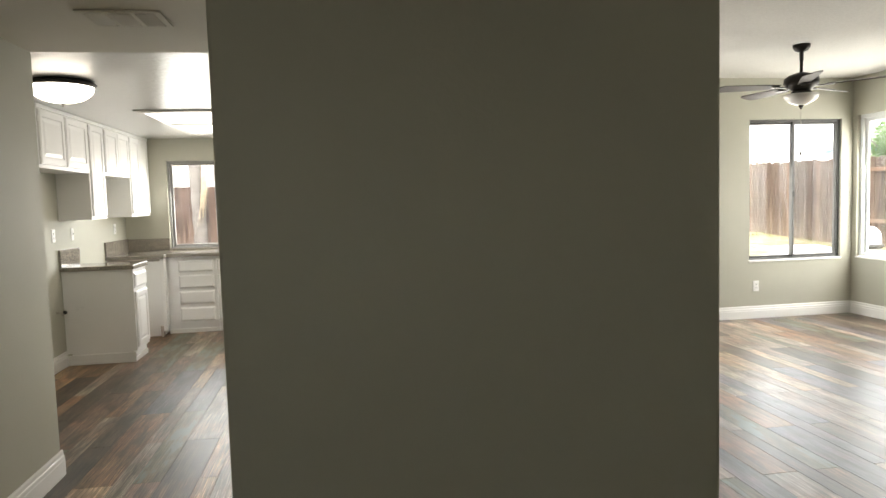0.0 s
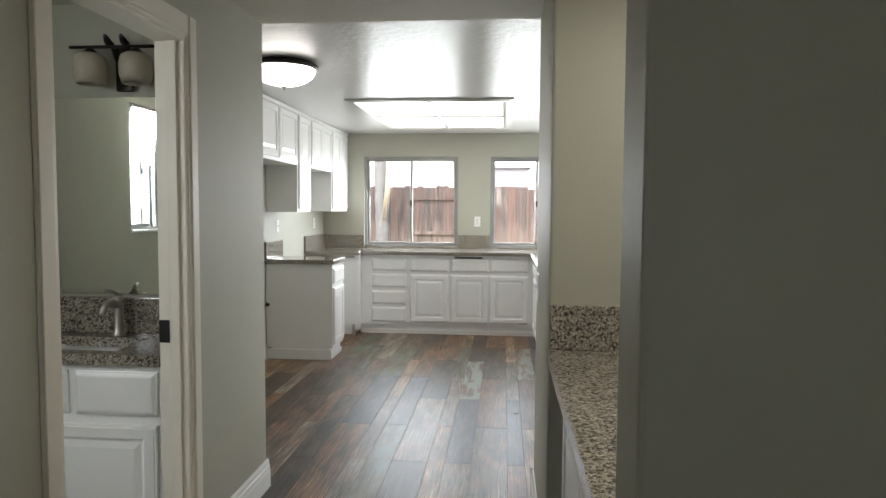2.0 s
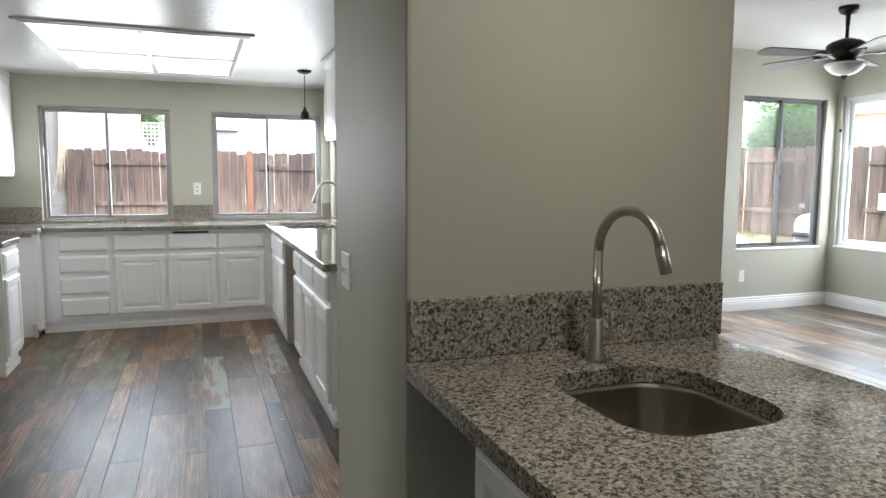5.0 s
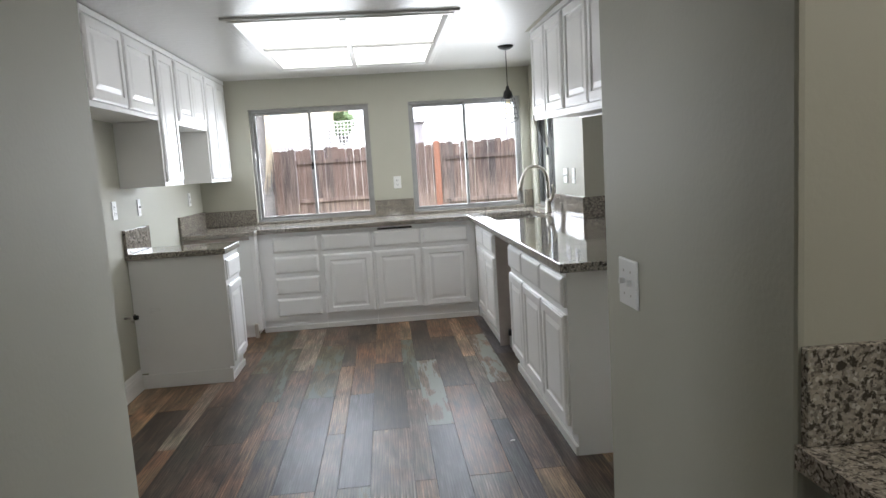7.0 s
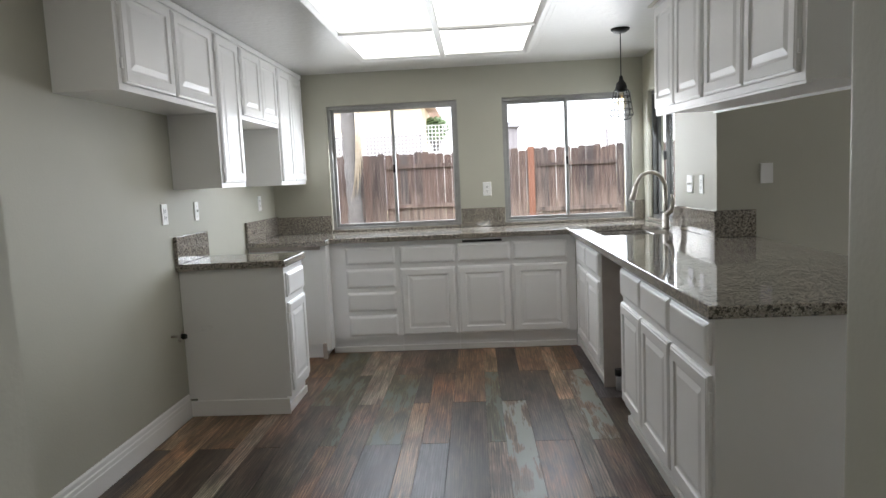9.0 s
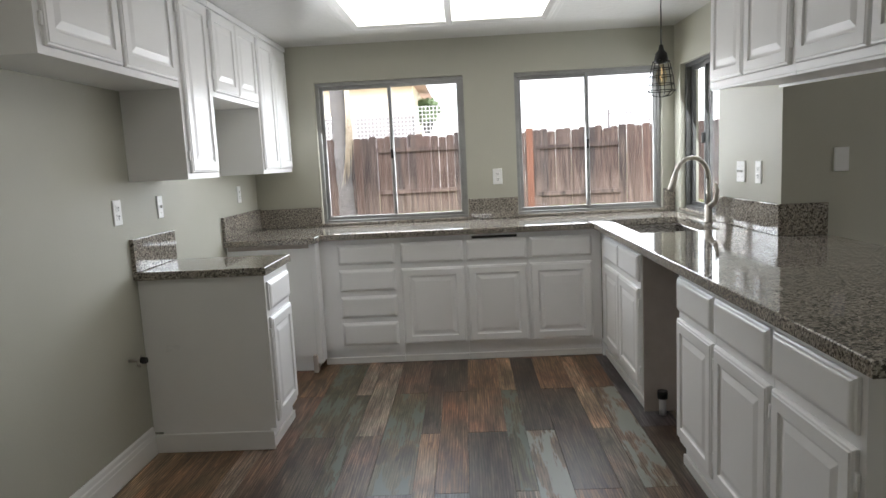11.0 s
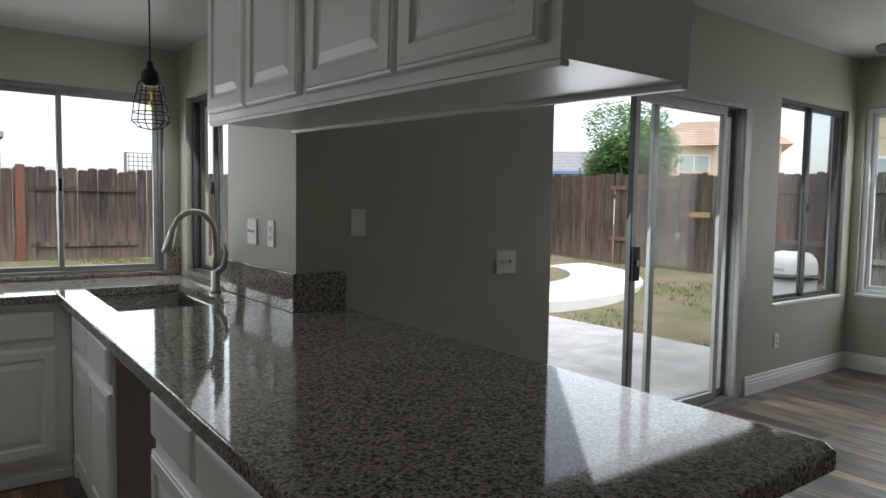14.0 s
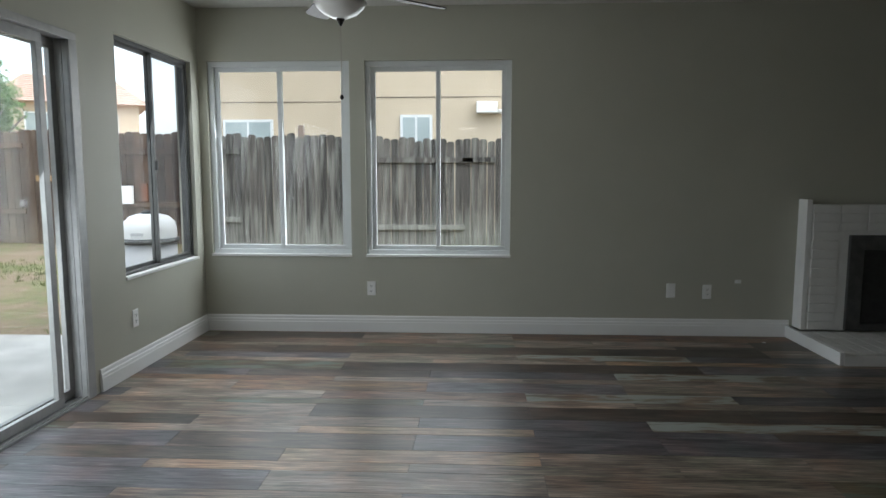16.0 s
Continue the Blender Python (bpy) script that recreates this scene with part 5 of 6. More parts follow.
# flat dark sheet in place of the firebox opening's dark depth
part("firebox_dark_sheet", box(5.683, 5.69, 1.26, 2.23, 0.15, 0.735), DARK, fp, "dark sheet standing in for the open firebox")
brick_a = mesh_of("brick", box(0, 0.028, 0, 0.20, 0, 0.062, 0.004), PAINTED_BRICK)
brick_b = mesh_of("brick", box(0, 0.20, 0, 0.098, 0, 0.016, 0.003), PAINTED_BRICK)


def brick(mesh, x, y, z):
    ob = new("brick", mesh)
    ob.parent = fp
    ob.matrix_local = pose(x + random.uniform(-0.002, 0.002), y, z, random.uniform(-0.4, 0.4), 0, random.uniform(-0.4, 0.4))


for row in range(14):
    z = 0.096 + row * 0.0715
    y = 2.625 - (0.104 if row % 2 else 0.208)
    if row % 2:
        brick(brick_a, 5.688, 2.421, z)
        y = 2.421 - 0.208
    while y > 0.75:
        if not (1.13 < y + 0.2 and y < 2.345 and z < 0.855) or (row % 2 == 0 and y > 2.33):
            brick(brick_a, 5.688, y, z)
        y -= 0.208
for i in range(18):
    for j in range(3):
        brick(brick_b, 4.992 + j * 0.209, 2.60 - i * 0.105, 0.078)

# ---- fences ----
def picket_mesh(w, h, t=0.018, cut=0.03):
    bm = bmesh.new()
    f = bm.faces.new([bm.verts.new((x, 0, z)) for x, z in ((-w / 2, 0), (w / 2, 0), (w / 2, h - cut), (w / 2 - cut, h), (-w / 2 + cut, h), (-w / 2, h - cut))])
    ext = bmesh.ops.extrude_face_region(bm, geom=[f])
    bmesh.ops.translate(bm, vec=(0, t, 0), verts=[v for v in ext["geom"] if isinstance(v, bmesh.types.BMVert)])
    bmesh.ops.recalc_face_normals(bm, faces=bm.faces)
    return bm


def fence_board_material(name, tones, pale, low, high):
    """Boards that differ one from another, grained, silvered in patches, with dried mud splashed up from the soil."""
    m, ns, ln, p = material(name, 0.92)
    co = ns.new("ShaderNodeTexCoord")
    info = ns.new("ShaderNodeObjectInfo")
    mul = ns.new("ShaderNodeMath")
    mul.operation, mul.inputs[1].default_value = "MULTIPLY", 91.0
    ln.new(info.outputs["Random"], mul.inputs[0])
    add = ns.new("ShaderNodeVectorMath")
    cmb = ns.new("ShaderNodeCombineXYZ")
    ln.new(mul.outputs[0], cmb.inputs[0])
    ln.new(co.outputs["Object"], add.inputs[0])
    ln.new(cmb.outputs[0], add.inputs[1])
    mp = ns.new("ShaderNodeMapping")
    mp.inputs["Scale"].default_value = (14, 14, 0.9)
    ln.new(add.outputs[0], mp.inputs[0])
    g = node(ns, "TexNoise", Scale=2.4, Detail=9.0, Roughness=0.66, Distortion=0.5)
    ln.new(mp.outputs[0], g.inputs["Vector"])
    mpw = ns.new("ShaderNodeMapping")
    mpw.inputs["Scale"].default_value = (9, 9, 0.7)
    ln.new(add.outputs[0], mpw.inputs[0])
    w = node(ns, "TexNoise", Scale=1.5, Detail=6.0)
    ln.new(mpw.outputs[0], w.inputs["Vector"])
    tone = ramp(ns, tones)
    ln.new(info.outputs["Random"], tone.inputs[0])
    gr = ramp(ns, [(0.28, (0.35, 0.34, 0.33)), (0.52, (1, 1, 1)), (0.75, (1.6, 1.55, 1.5))])
    ln.new(g.outputs[0], gr.inputs[0])
    mu = ns.new("ShaderNodeMixRGB")
    mu.blend_type, mu.inputs[0].default_value = "MULTIPLY", 1.0
    ln.new(tone.outputs[0], mu.inputs[1])
    ln.new(gr.outputs[0], mu.inputs[2])
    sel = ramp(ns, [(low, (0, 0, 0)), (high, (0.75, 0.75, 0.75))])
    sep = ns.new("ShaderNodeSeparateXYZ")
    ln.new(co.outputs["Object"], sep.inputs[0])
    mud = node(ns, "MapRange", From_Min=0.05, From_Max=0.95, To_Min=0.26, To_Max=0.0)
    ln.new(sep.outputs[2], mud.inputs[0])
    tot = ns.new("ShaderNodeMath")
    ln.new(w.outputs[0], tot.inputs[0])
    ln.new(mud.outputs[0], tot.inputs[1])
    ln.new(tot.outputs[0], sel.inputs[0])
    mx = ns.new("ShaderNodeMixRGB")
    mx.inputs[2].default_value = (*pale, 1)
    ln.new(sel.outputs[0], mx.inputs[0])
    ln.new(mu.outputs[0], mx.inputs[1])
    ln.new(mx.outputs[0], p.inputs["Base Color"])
    bp = node(ns, "Bump", Strength=0.25, Distance=0.003)
    ln.new(g.outputs[0], bp.inputs["Height"])
    ln.new(bp.outputs[0], p.inputs["Normal"])
    return m


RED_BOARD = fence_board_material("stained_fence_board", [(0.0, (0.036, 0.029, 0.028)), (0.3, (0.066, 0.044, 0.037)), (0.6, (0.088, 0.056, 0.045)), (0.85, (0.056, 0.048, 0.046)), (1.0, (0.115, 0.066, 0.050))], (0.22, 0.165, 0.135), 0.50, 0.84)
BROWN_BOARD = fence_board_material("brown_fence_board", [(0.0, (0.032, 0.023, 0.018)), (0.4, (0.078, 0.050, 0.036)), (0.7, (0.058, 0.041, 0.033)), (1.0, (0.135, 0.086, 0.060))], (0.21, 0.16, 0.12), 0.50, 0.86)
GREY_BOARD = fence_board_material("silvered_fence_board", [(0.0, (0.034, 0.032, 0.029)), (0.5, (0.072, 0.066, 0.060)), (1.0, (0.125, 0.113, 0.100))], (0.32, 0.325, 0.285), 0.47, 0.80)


def fence(name, x0, y0, x1, y1, h, boards, label, rails, mats, z=0.0, posts=2.4, pitch=0.178, face=-1, fall=0.0, drop=0.0):
    """Dog-eared boards on rails from one end to the other; rails are (from, to, height) along it, on the garden side."""
    ob = thing(name, x0, y0, z, label, "fence", "garden fences", math.degrees(math.atan2(y1 - y0, x1 - x0)))
    length = math.hypot(x1 - x0, y1 - y0)
    n = int(length / pitch)
    for i in range(n):
        pk = new("picket", boards[random.randrange(len(boards))])
        pk.parent = ob
        inner = any(a < i * pitch < b for a, b, zz in rails)
        pk.matrix_local = pose((i + 0.5) * pitch, (0.02 if inner else -0.025) * face * -1 + (0.004 if i % 2 else 0.0), random.uniform(-0.035, 0.01) - fall * i * pitch - drop, 0, random.uniform(-0.12, 0.12), 0)
        pk.material_slots[0].link = "OBJECT"
        pk.material_slots[0].material = mats(i * pitch)
    for a, b, zz in rails:
        part("rail", box(a, b, -0.03 if face < 0 else 0.0, 0.01 if face < 0 else 0.04, zz - 0.045 - fall * (a + b) / 2, zz + 0.045 - fall * (a + b) / 2, 0.004), mats((a + b) / 2), ob)
    s = 0.3
    while s < length:
        part("post", box(s - 0.045, s + 0.045, 0.03, 0.12, -0.3, h - 0.12 - fall * s, 0.005), FENCE, ob)
        s += posts
    return ob


picks = [mesh_of("picket", picket_mesh(w, h), FENCE) for w, h in ((0.173, 1.84), (0.176, 1.86), (0.171, 1.81), (0.175, 1.85))]
picks_e = [mesh_of("picket", picket_mesh(w, h), FENCE) for w, h in ((0.136, 2.12), (0.141, 2.15), (0.133, 2.10), (0.139, 2.14))]
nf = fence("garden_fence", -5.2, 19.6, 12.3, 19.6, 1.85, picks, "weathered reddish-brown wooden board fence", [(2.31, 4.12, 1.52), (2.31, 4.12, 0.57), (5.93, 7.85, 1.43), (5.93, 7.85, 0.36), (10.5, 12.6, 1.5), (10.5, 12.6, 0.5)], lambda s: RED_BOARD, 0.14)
part("orange_post", box(5.74, 5.89, -0.07, -0.03, 0.0, 1.86, 0.004), FENCE_ORANGE, nf, "newer orange redwood post")
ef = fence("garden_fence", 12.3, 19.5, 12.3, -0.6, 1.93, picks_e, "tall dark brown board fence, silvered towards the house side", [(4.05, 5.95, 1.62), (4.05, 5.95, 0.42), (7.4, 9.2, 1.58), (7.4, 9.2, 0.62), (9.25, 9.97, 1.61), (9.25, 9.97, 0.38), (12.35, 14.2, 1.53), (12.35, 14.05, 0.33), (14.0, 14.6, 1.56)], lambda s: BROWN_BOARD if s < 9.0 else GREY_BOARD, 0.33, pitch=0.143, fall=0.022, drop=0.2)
part("mended_board", box(6.20, 6.68, -0.06, -0.03, 0.86, 0.97, 0.003), FENCE_PATCH, ef, "small new tan board patch")
part("meter_box", box(7.79, 8.01, -0.14, -0.03, 0.45, 0.78, 0.01), PLATE, ef, "white plastic meter box")
part("mended_board", box(8.17, 8.28, -0.07, -0.03, 0.50, 0.82, 0.004), FENCE_ORANGE, ef, "small new orange board patch")
part("fence_box", box(5.89, 5.98, -0.10, -0.03, 0.40, 0.52, 0.006), SHED_WALL, ef, "small weathered pale electrical box")
part("tall_post", box(11.05, 11.15, 0.03, 0.12, 0.0, 1.86, 0.005), FENCE, ef)
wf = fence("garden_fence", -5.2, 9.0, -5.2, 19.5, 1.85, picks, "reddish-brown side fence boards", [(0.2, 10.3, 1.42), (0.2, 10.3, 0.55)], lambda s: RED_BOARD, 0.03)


def lattice(name, x0, x1, y, z0, z1, label, mat):
    ob = thing(name, x0, y, z0, label, "lattice")
    w, h = x1 - x0, z1 - z0
    bm = bmesh.new()
    n = int(w / 0.085)
    for i in range(n + 1):
        add_box(bm, i * w / n - 0.008, i * w / n + 0.008, 0, 0.008, 0, h)
    part("upright_laths", bm, mat, ob)
    bm = bmesh.new()
    k = max(2, int(h / 0.085))
    for i in range(k + 1):
        add_box(bm, 0, w, -0.008, 0, i * h / k - 0.008, i * h / k + 0.008)
    part("cross_laths", bm, mat, ob)
    for a in (0.0, w - 0.05):
        part("post", box(a, a + 0.05, 0.009, 0.059, -z0, h, 0.004), mat, ob)


lattice("lattice_screen", -3.45, -0.95, 19.85, 1.90, 2.63, "white wooden lattice above the fence", LATTICE)
lattice("lattice_screen", -5.1, -3.55, 19.85, 1.90, 2.40, "low white wooden lattice above the fence", LATTICE)
# white laths given a grey colour for the dim ground between them
lattice("lattice_screen", 2.45, 3.75, 19.85, 1.90, 2.34, "short lattice above the fence, laths greyed to show against the bright sky", SHED_WALL)
shed = thing("garden_shed", -0.62, 20.2, 0, "pale weathered garden shed with flat cap behind the fence", "shed")
part("body", box(0, 0.98, 0, 1.3, 0, 2.52, 0.01), SHED_WALL, shed)
for k in range(5):
    part("batten", box(0.07 + 0.2 * k, 0.10 + 0.2 * k, -0.012, 0.0, 0.0, 2.50, 0.003), SHED_WALL, shed)
part("cap", box(-0.06, 1.04, -0.08, 1.4, 2.52, 2.63, 0.008), SHED_CAP, shed)

# ---- palm trunk, trees ----
palm = thing("palm_tree", -3.50, 18.75, 0.16, "grey ringed palm trunk with a hanging dry frond", "palm tree")
bm = bmesh.new()
pts, rad = [], []
for i in range(46):
    z = i * 0.14
    pts.append((-0.10 * (z / 4) + 0.012 * math.sin(i * 1.7), 0.01 * math.cos(i * 2.1), z))
    rad.append((0.165 + 0.03 * max(0, 1 - z / 0.5)) * (1.04 if i % 2 else 0.97))
add_tube(bm, pts, rad, 18)
part("trunk", bm, BARK, palm)
bm = bmesh.new()
for i in range(60):
    z0 = random.uniform(2.2, 3.4)
    x0 = 0.15 + random.uniform(-0.03, 0.04)
    z1 = random.uniform(0.75, 1.9)
    xe = x0 + random.uniform(-0.05, 0.10) - (0.22 * (1.5 - z1) if z1 < 1.5 else 0)
    add_tube(bm, [(x0, -0.14, z0), (x0 + random.uniform(0.0, 0.05), -0.18, (z0 + z1) / 2 + 0.1), (xe, -0.2 + random.uniform(-0.05, 0.05), z1)], [0.012, 0.012, 0.002], 4)
part("dry_frond", bm, FROND, palm, "dry tan hanging palm frond")


def leafy(name, x, y, z, trunk_h, r, label, n=2600, flat=0.8, leaf=0.16, mat=None):
    ob = thing(name, x, y, z, label, "tree")
    bm = bmesh.new()
    add_tube(bm, [(0, 0, 0), (0.05, 0, trunk_h * 0.5), (0, 0.05, trunk_h)], [0.16, 0.12, 0.09], 10)
    for i in range(7):
        a = 2 * math.pi * i / 7
        add_tube(bm, [(0, 0.03, trunk_h * 0.8), (0.4 * r * math.cos(a), 0.4 * r * math.sin(a), trunk_h + 0.3 * r), (0.75 * r * math.cos(a), 0.75 * r * math.sin(a), trunk_h + 0.7 * r)], [0.07, 0.05, 0.02], 6)
    part("trunk", bm, BARK, ob)
    clumps = [(Vector((random.gauss(0, 1), random.gauss(0, 1), random.gauss(0, 1))).normalized() * r * random.uniform(0.15, 0.68), random.uniform(0.25, 0.5) * r) for _ in range(26)]
    verts, faces = [], []
    for _ in range(n):
        c, cr = random.choice(clumps)
        d = Vector((random.gauss(0, 1), random.gauss(0, 1), random.gauss(0, 1))).normalized()
        p = c + d * cr * random.uniform(0.6, 1.05)
        p = Vector((p.x, p.y, p.z * flat + trunk_h + r * 0.75))
        u = Vector((random.gauss(0, 1), random.gauss(0, 1), random.gauss(0, 0.6))).normalized() * leaf * random.uniform(0.6, 1.3)
        v = u.orthogonal().normalized() * leaf * 0.35
        k = len(verts)
        verts += [p - u, p + v, p + u, p - v]
        faces.append((k, k + 1, k + 2, k + 3))
    me = bpy.data.meshes.new("crown")
    me.from_pydata(verts, [], faces)
    me.materials.append(mat or LEAF)
    cr_ob = new("crown", me)
    cr_ob.parent = ob
    tagged(cr_ob, "dense green leafy crown")
    return ob


random.seed(21)
leafy("tree", 20.35, 21.2, 0.0, 1.5, 2.45, "round green leafy tree beyond the fence", 34000, 0.82, 0.095)
leafy("shrub_tree", -2.45, 34.0, 0.0, 3.0, 0.75, "pale green tree behind the neighbouring roof", 1300, mat=LEAF_GLARE)
leafy("shrub_tree", -7.6, 30.0, 0.0, 1.2, 1.2, "pale green bush behind the lattice", 1200, mat=LEAF_GLARE)


def far_palm(x, y, h, r, label):
    ob = thing("palm_tree", x, y, 0, label, "palm tree")
    part("trunk", tube([(0, 0, 0), (0.1, 0, h * 0.5), (0, 0, h)], [0.22, 0.17, 0.15], 8), BARK, ob)
    bm = bmesh.new()
    for i in range(16):
        a = 2 * math.pi * i / 16 + random.uniform(-0.15, 0.15)
        up = random.uniform(-0.3, 0.9)
        ca, sa = math.cos(a), math.sin(a)
        mid = [(r * t * ca, r * t * sa, h + up * r * t - 0.9 * r * t * t) for t in (0.0, 0.3, 0.6, 0.85, 1.0)]
        for s in (-1, 1):
            w = [0.05, 0.28, 0.30, 0.18, 0.02]
            vs = [[bm.verts.new((x0, y0, z0)), bm.verts.new((x0 - s * sa * q * r * 0.5, y0 + s * ca * q * r * 0.5, z0 - 0.12 * q * r))] for (x0, y0, z0), q in zip(mid, w)]
            for p, q in zip(vs, vs[1:]):
                bm.faces.new((p[0], q[0], q[1], p[1]))
    part("fronds", bm, LEAF, ob)


far_palm(45.0, 32.7, 7.6, 1.3, "distant palm tree above the roofs")
far_palm(45.6, 25.0, 14.0, 1.2, "tall thin distant palm tree")

# ---- neighbouring houses ----
def house_window(parent, x, z, w, h, y=-0.02):
    wn_ = part("window", box(x, x + w, y - 0.03, y + 0.02, z, z + h, 0.004), VINYL, parent)
    part("pane", box(x + 0.06, x + w / 2 - 0.025, y - 0.036, y - 0.031, z + 0.06, z + h - 0.06), GLASS_FAR, wn_)
    part("pane", box(x + w / 2 + 0.025, x + w - 0.06, y - 0.036, y - 0.031, z + 0.06, z + h - 0.06), GLASS_FAR, wn_)


def hip(x0, x1, y0, y1, z0, rise, over=0.5, ridge=0.25):
    """A hipped tile roof with its courses as ridges of geometry."""
    bm = bmesh.new()
    a = [(x0 - over, y0 - over), (x1 + over, y0 - over), (x1 + over, y1 + over), (x0 - over, y1 + over)]
    cy = (y0 + y1) / 2
    k = min((y1 - y0) / 2 + over, (x1 - x0) * ridge)
    b = [(x0 - over + k, cy), (x1 + over - k, cy), (x1 + over - k, cy), (x0 - over + k, cy)]
    n = 14
    rings = []
    for i in range(n):
        for e in (0.0, 0.999):
            t = (i + e) / n
            zz = z0 + rise * t + (0.05 if e == 0.0 else 0.0)
            rings.append([bm.verts.new((p[0] + (q[0] - p[0]) * t, p[1] + (q[1] - p[1]) * t, zz)) for p, q in zip(a, b)])
    for p, q in zip(rings, rings[1:]):
        for i in range(4):
            j = (i + 1) % 4
            bm.faces.new((p[i], p[j], q[j], q[i]))
    bm.faces.new(list(reversed(rings[0])))
    return bm


yellow = thing("house", -9.0, 31.0, 0.0, "pale yellow stucco house behind the back fence", "house", "neighbouring houses")
part("wall", box(0, 6.2, 0, 9, 0, 4.45), STUCCO_PALE, yellow)
part("roof", hip(0, 6.2, 0, 9, 4.35, 1.8), ROOF_TILE, yellow)
house_window(yellow, 3.3, 2.7, 1.0, 1.3)
bm = box(6.2, 12.0, 2.0, 8.0, 0, 2.55)
part("wing", bm, LATTICE, yellow, "long low white garage wing")
# added block: its grey stands in for shade on the wall behind the lattice
part("lattice_backdrop", box(-1.0, 6.2, -1.2, -0.05, 0, 3.15, 0.02), SHED_WALL, yellow, "added grey block standing in for the shaded wall behind the lattice")

tiled = thing("house", 29.0, 26.2, 0.0, "two-storey beige house with red clay tile roofs", "house", "neighbouring houses", -58)
part("wall", box(0, 5.7, 0, 8, 0, 4.55), STUCCO, tiled)
part("roof", hip(0, 5.7, 0, 8, 4.5, 1.75), ROOF_TILE, tiled)
house_window(tiled, 1.0, 3.0, 1.5, 1.1)
house_window(tiled, 3.9, 3.0, 0.9, 1.1)
part("porch_wall", box(-0.6, 5.4, -3.0, -0.05, 0, 2.2), STUCCO, tiled)
part("porch_roof", hip(-0.6, 5.4, -3.0, 0.6, 2.2, 1.0, 0.4), ROOF_TILE, tiled)

white = thing("house", 33.0, 41.0, 0.0, "distant white house with blue trim", "house", "neighbouring houses", -50)
part("wall", box(0, 8, 0, 7, 0, 3.9), LATTICE, white)
part("roof", hip(0, 8, 0, 7, 3.9, 1.75), SHED_CAP, white, "grey shingle roof")
part("fascia", box(-0.55, 8.55, -0.56, -0.50, 3.74, 3.96, 0.01), BLUE_TRIM, white, "blue painted fascia board")
house_window(white, 2.5, 2.7, 1.2, 1.0)
low = thing("house", 40.0, 20.0, 0.0, "distant beige house with low tile roof", "house", "neighbouring houses", -70)
part("wall", box(0, 9, 0, 8, 0, 3.0), STUCCO, low)
part("roof", hip(0, 9, 0, 8, 3.0, 1.7), ROOF_TILE, low)

beige = thing("house", 15.5, 16.0, 0.0, "close beige stucco house wall behind the side fence", "house", "neighbouring houses", -90)
part("wall", box(4.8, 8.55, 0, 7, 0, 5.6), STUCCO, beige)
part("wall_bay", box(8.55, 18, -0.5, 7, 0, 5.6), STUCCO, beige)
part("stucco_joint", box(4.8, 8.55, -0.012, 0.0, 2.93, 2.945), FENCE, beige)
part("stucco_joint", box(8.55, 18, -0.512, -0.5, 2.97, 2.985), FENCE, beige)
house_window(beige, 5.0, 1.25, 1.15, 1.30)
house_window(beige, 9.10, 1.25, 0.70, 1.35, -0.52)
ac = part("vent_hood", box(10.75, 11.2, -0.72, -0.5, 2.62, 2.86, 0.02), PLATE, beige, "white wall vent box")
part("vent_pipe", tube([(11.2, -0.60, 2.66), (11.45, -0.60, 2.66)], 0.05, 10), PLATE, ac)
part("roof", box(4.4, 18.5, -1.1, 7.5, 5.6, 5.8, 0.03), ROOF_TILE, beige)

# ---- round bin outside the corner window ----
drum = thing("barbecue_drum", 6.72, 8.45, -0.14, "white and grey plastic drum with domed lid outside the window", "drum")
part("body", lathe([(0.0, 0.0), (0.225, 0.0), (0.24, 0.05), (0.25, 0.80), (0.0, 0.80)], 36), GREY_GRILL, drum)
part("rim", lathe([(0.24, 0.79), (0.275, 0.80), (0.275, 0.84), (0.24, 0.85)], 36), ALU_DARK, drum, "dark grey rim")
part("lid", lathe([(0.25, 0.845), (0.252, 0.93), (0.235, 1.0), (0.18, 1.055), (0.09, 1.08), (0.0, 1.082)], 36), PLATE, drum, "white domed lid")
part("handle", box(-0.255, -0.235, -0.06, 0.06, 0.88, 0.91, 0.006), GREY_GRILL, drum)
part("cap", lathe([(0.0, 1.075), (0.07, 1.075), (0.075, 1.10), (0.0, 1.115)], 20), BLACK, drum)

# ---- flecks left on the floor ----
for fx, fy, ang in ((-0.225, 5.88, 20), (5.62, 2.98, 70)):
    bm = bmesh.new()
    f = bm.faces.new([bm.verts.new((x, y, 0.0)) for x, y in ((-0.014, -0.004), (0.004, -0.008), (0.016, 0.002), (0.006, 0.009), (-0.010, 0.006))])
    ext = bmesh.ops.extrude_face_region(bm, geom=[f])
    bmesh.ops.translate(bm, vec=(0, 0, 0.003), verts=[v for v in ext["geom"] if isinstance(v, bmesh.types.BMVert)])
    bmesh.ops.recalc_face_normals(bm, faces=bm.faces)
    chip = solid("paint_chip", bm, PLATE, "tiny white paint chip lying on the plank floor", "debris", "floor debris")
    chip.matrix_world = pose(fx, fy, 0.0005, 0, 0, ang)

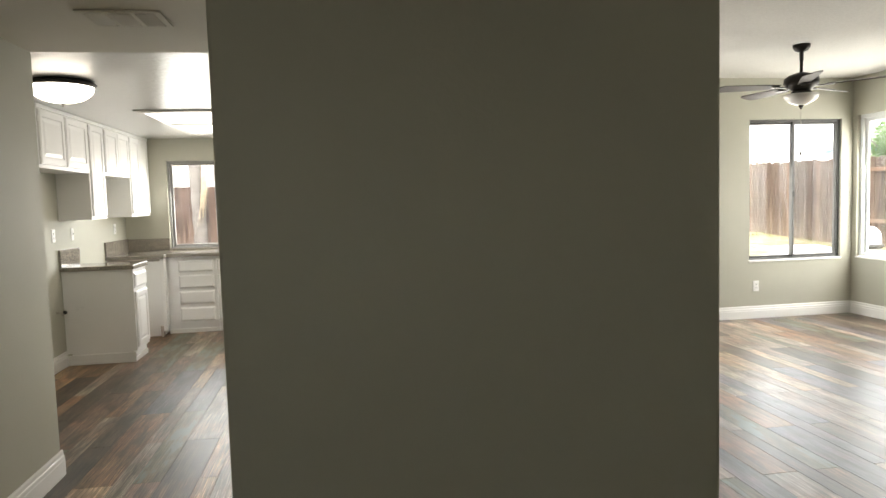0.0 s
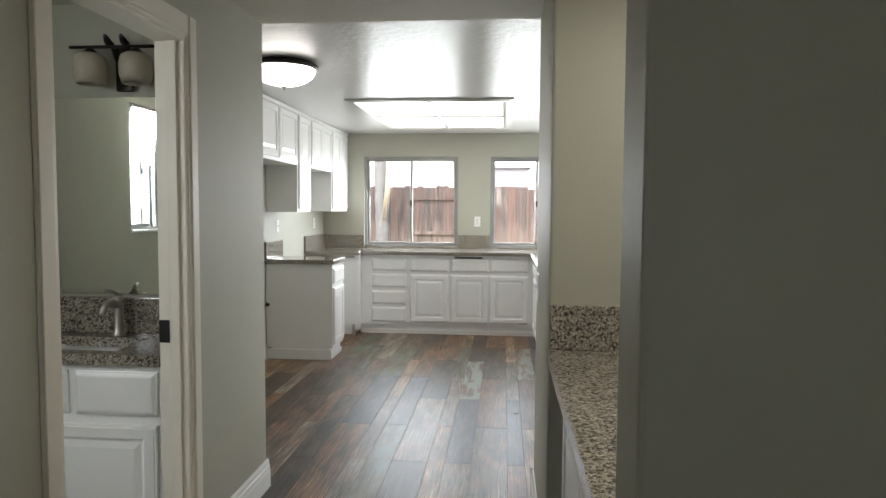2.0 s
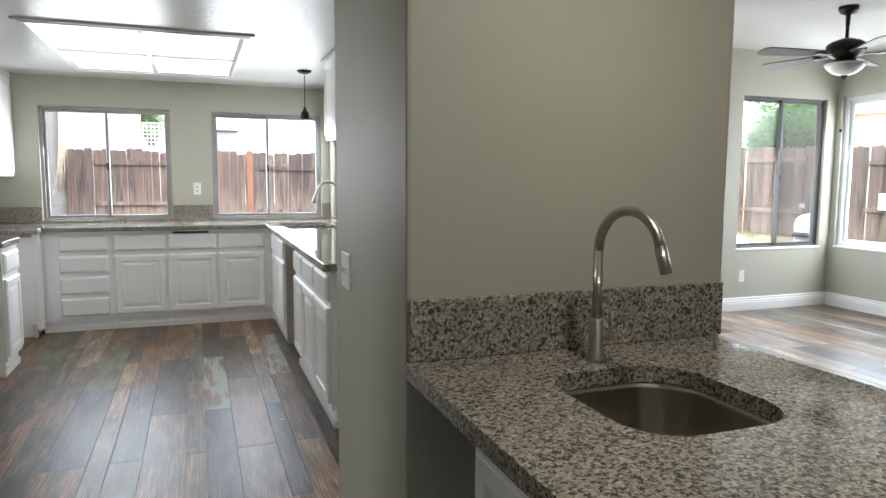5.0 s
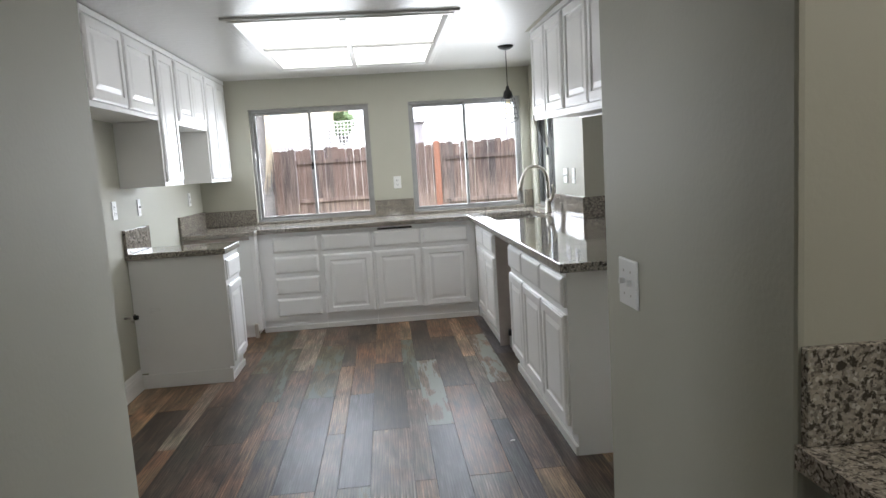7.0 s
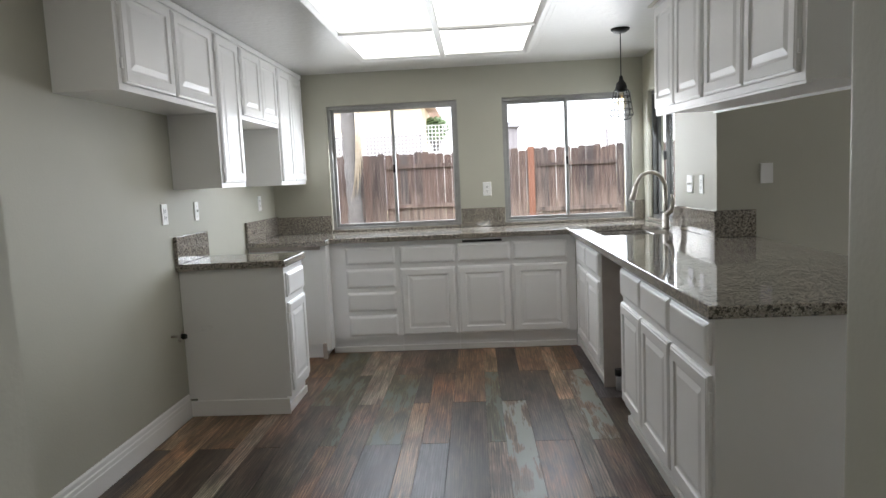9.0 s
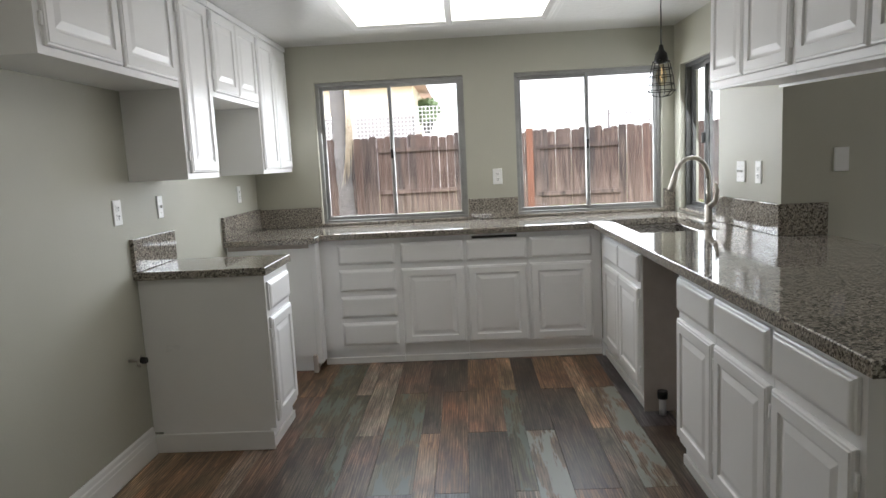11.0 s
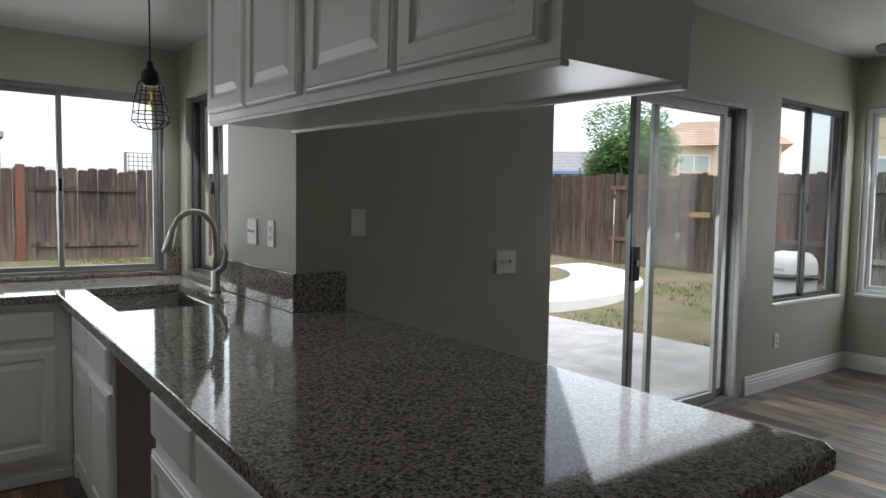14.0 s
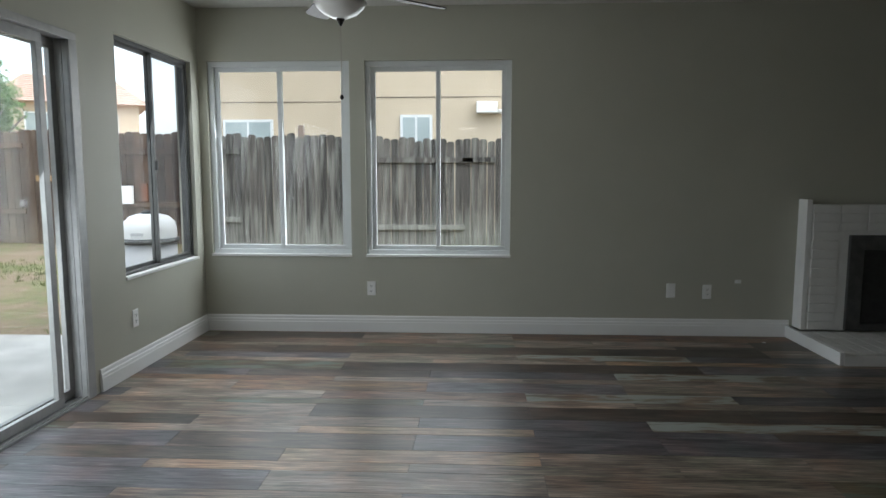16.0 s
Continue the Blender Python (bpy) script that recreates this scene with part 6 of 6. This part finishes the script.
# ---- tufts of grass ----
verts, faces = [], []
for _ in range(9000):
    if random.random() < 0.5:
        gx, gy = random.uniform(6.2, 12.2), random.uniform(7.0, 19.4)
    else:
        gx, gy = random.uniform(-4.8, 5.0), random.uniform(15.5, 19.5)
    if (((gx - 8.0) * 0.72 + (gy - 15.2) * 0.694) / 4.5) ** 2 + (((gy - 15.2) * 0.72 - (gx - 8.0) * 0.694) / 3.2) ** 2 < 1.03 or noise.noise((gx * 0.5, gy * 0.5, 3.0)) < -0.02:
        continue
    z = ground_height(gx, gy)
    for _k in range(4):
        a = random.uniform(0, 6.28)
        h = random.uniform(0.025, 0.075)
        bx0, by0 = gx + random.uniform(-0.06, 0.06), gy + random.uniform(-0.06, 0.06)
        k = len(verts)
        verts += [(bx0 - 0.008 * math.cos(a), by0 - 0.008 * math.sin(a), z - 0.01), (bx0 + 0.008 * math.cos(a), by0 + 0.008 * math.sin(a), z - 0.01), (bx0 + random.uniform(-0.03, 0.03), by0 + random.uniform(-0.03, 0.03), z + h)]
        faces.append((k, k + 1, k + 2))
me = bpy.data.meshes.new("grass")
me.from_pydata(verts, [], faces)
me.materials.append(GRASS)
tagged(new("grass", me), "short sparse green and straw grass", "grass", kind="stuff")

# ---- floor planks, one by one ----
floor_ob = bpy.data.objects["floor"]
DARK_B, BROWN, TAN, GREYED, SLATE, RED, OLIVE = PLANKS
PL, PX0, PY0 = 1.222, -0.482, 6.78
WIDTHS = (0.195, 0.095, 0.145)
# tone weights by plank width: wide, narrow, middle
WEIGHTS = ((22, 24, 4, 18, 20, 6, 8), (6, 16, 34, 26, 6, 6, 8), (18, 22, 8, 14, 20, 12, 6))
# planks with a tone of their own, by column and row
KNOWN = {(-5, 1): TAN, (-5, 0): GREYED, (-4, 1): BROWN, (-4, 2): DARK_B, (-4, 0): SLATE, (-3, 1): DARK_B, (-3, 0): GREYED, (-2, 2): TAN, (-2, 1): OLIVE, (-2, 0): GREYED,
         (-1, 1): PLANK_PALE, (-1, 0): SLATE, (-1, 2): DARK_B, (0, 1): DARK_B, (0, 2): BROWN, (0, 0): BROWN, (1, 1): GREYED, (2, 1): PLANK_PALE, (2, 0): RED, (2, 2): BROWN, (3, 1): DARK_B,
         (-6, 1): OLIVE, (-6, 0): SLATE, (-6, 2): RED, (-7, 1): RED, (-8, 1): OLIVE, (-9, 1): DARK_B,
         (38, -1): PLANK_PALE, (35, -2): PLANK_PALE, (32, -1): PLANK_PALE, (29, -2): PLANK_PALE, (28, -2): DARK_B, (30, -2): DARK_B, (34, -1): GREYED, (33, -1): SLATE}
plank_rng = random.Random(5)
plank_meshes = {}
rest_bm = bmesh.new()
for k in range(-15, 46):
    kind = k % 3
    x = PX0 + (k // 3) * 0.435 + sum(WIDTHS[:kind])
    w = WIDTHS[kind]
    if x + w < X_WEST or x > X_EAST:
        continue
    y_hi = Y_NORTH if x < X_SINK else Y_LIVING
    y_lo = Y_PASS if x + w < X_HALL else Y_SOUTH
    odd = (k % 2) ^ (x > 0.7)
    for row in range(-8, 4):
        y = PY0 + (row - 1) * PL - (PL * 0.495 if odd else 0)
        a, b = max(y, y_lo - 0.04), min(y + PL, y_hi + 0.04)
        if b - a < 0.02:
            continue
        weights = WEIGHTS[kind] if x < 0.7 else [p_ * q_ for p_, q_ in zip(WEIGHTS[kind], (1.2, 0.55, 0.35, 1.6, 1.6, 0.4, 1.5))]
        mat = plank_rng.choices(PLANKS, weights)[0]
        mat = KNOWN.get((k, row), mat)
        if (x < 0.75 and y > 1.0) or (x >= 0.75 and y > 2.3):
            size = (kind, round(b - a, 4))
            if size not in plank_meshes:
                plank_meshes[size] = mesh_of("plank", box(0.0007, w - 0.0007, 0.0008, b - a - 0.0008, -0.0058, 0.0, 0.0009), PLANKS[0])
            ob = new("plank", plank_meshes[size])
            ob.parent = floor_ob
            ob.matrix_local = pose(x, a, 0)
            ob.material_slots[0].link = "OBJECT"
            ob.material_slots[0].material = mat
        else:
            n0 = len(rest_bm.faces)
            add_box(rest_bm, x + 0.0004, x + w - 0.0004, a, b - 0.0008, -0.0058, 0.0)
            rest_bm.faces.ensure_lookup_table()
            for f in rest_bm.faces[n0:]:
                f.material_index = PLANKS.index(mat) if mat in PLANKS else 0
rest_me = mesh_of("far_planks", rest_bm, PLANKS[0])
for m_ in PLANKS[1:]:
    rest_me.materials.append(m_)
rest = new("far_planks", rest_me)
rest.parent = floor_ob
tagged(rest, kind="stuff")
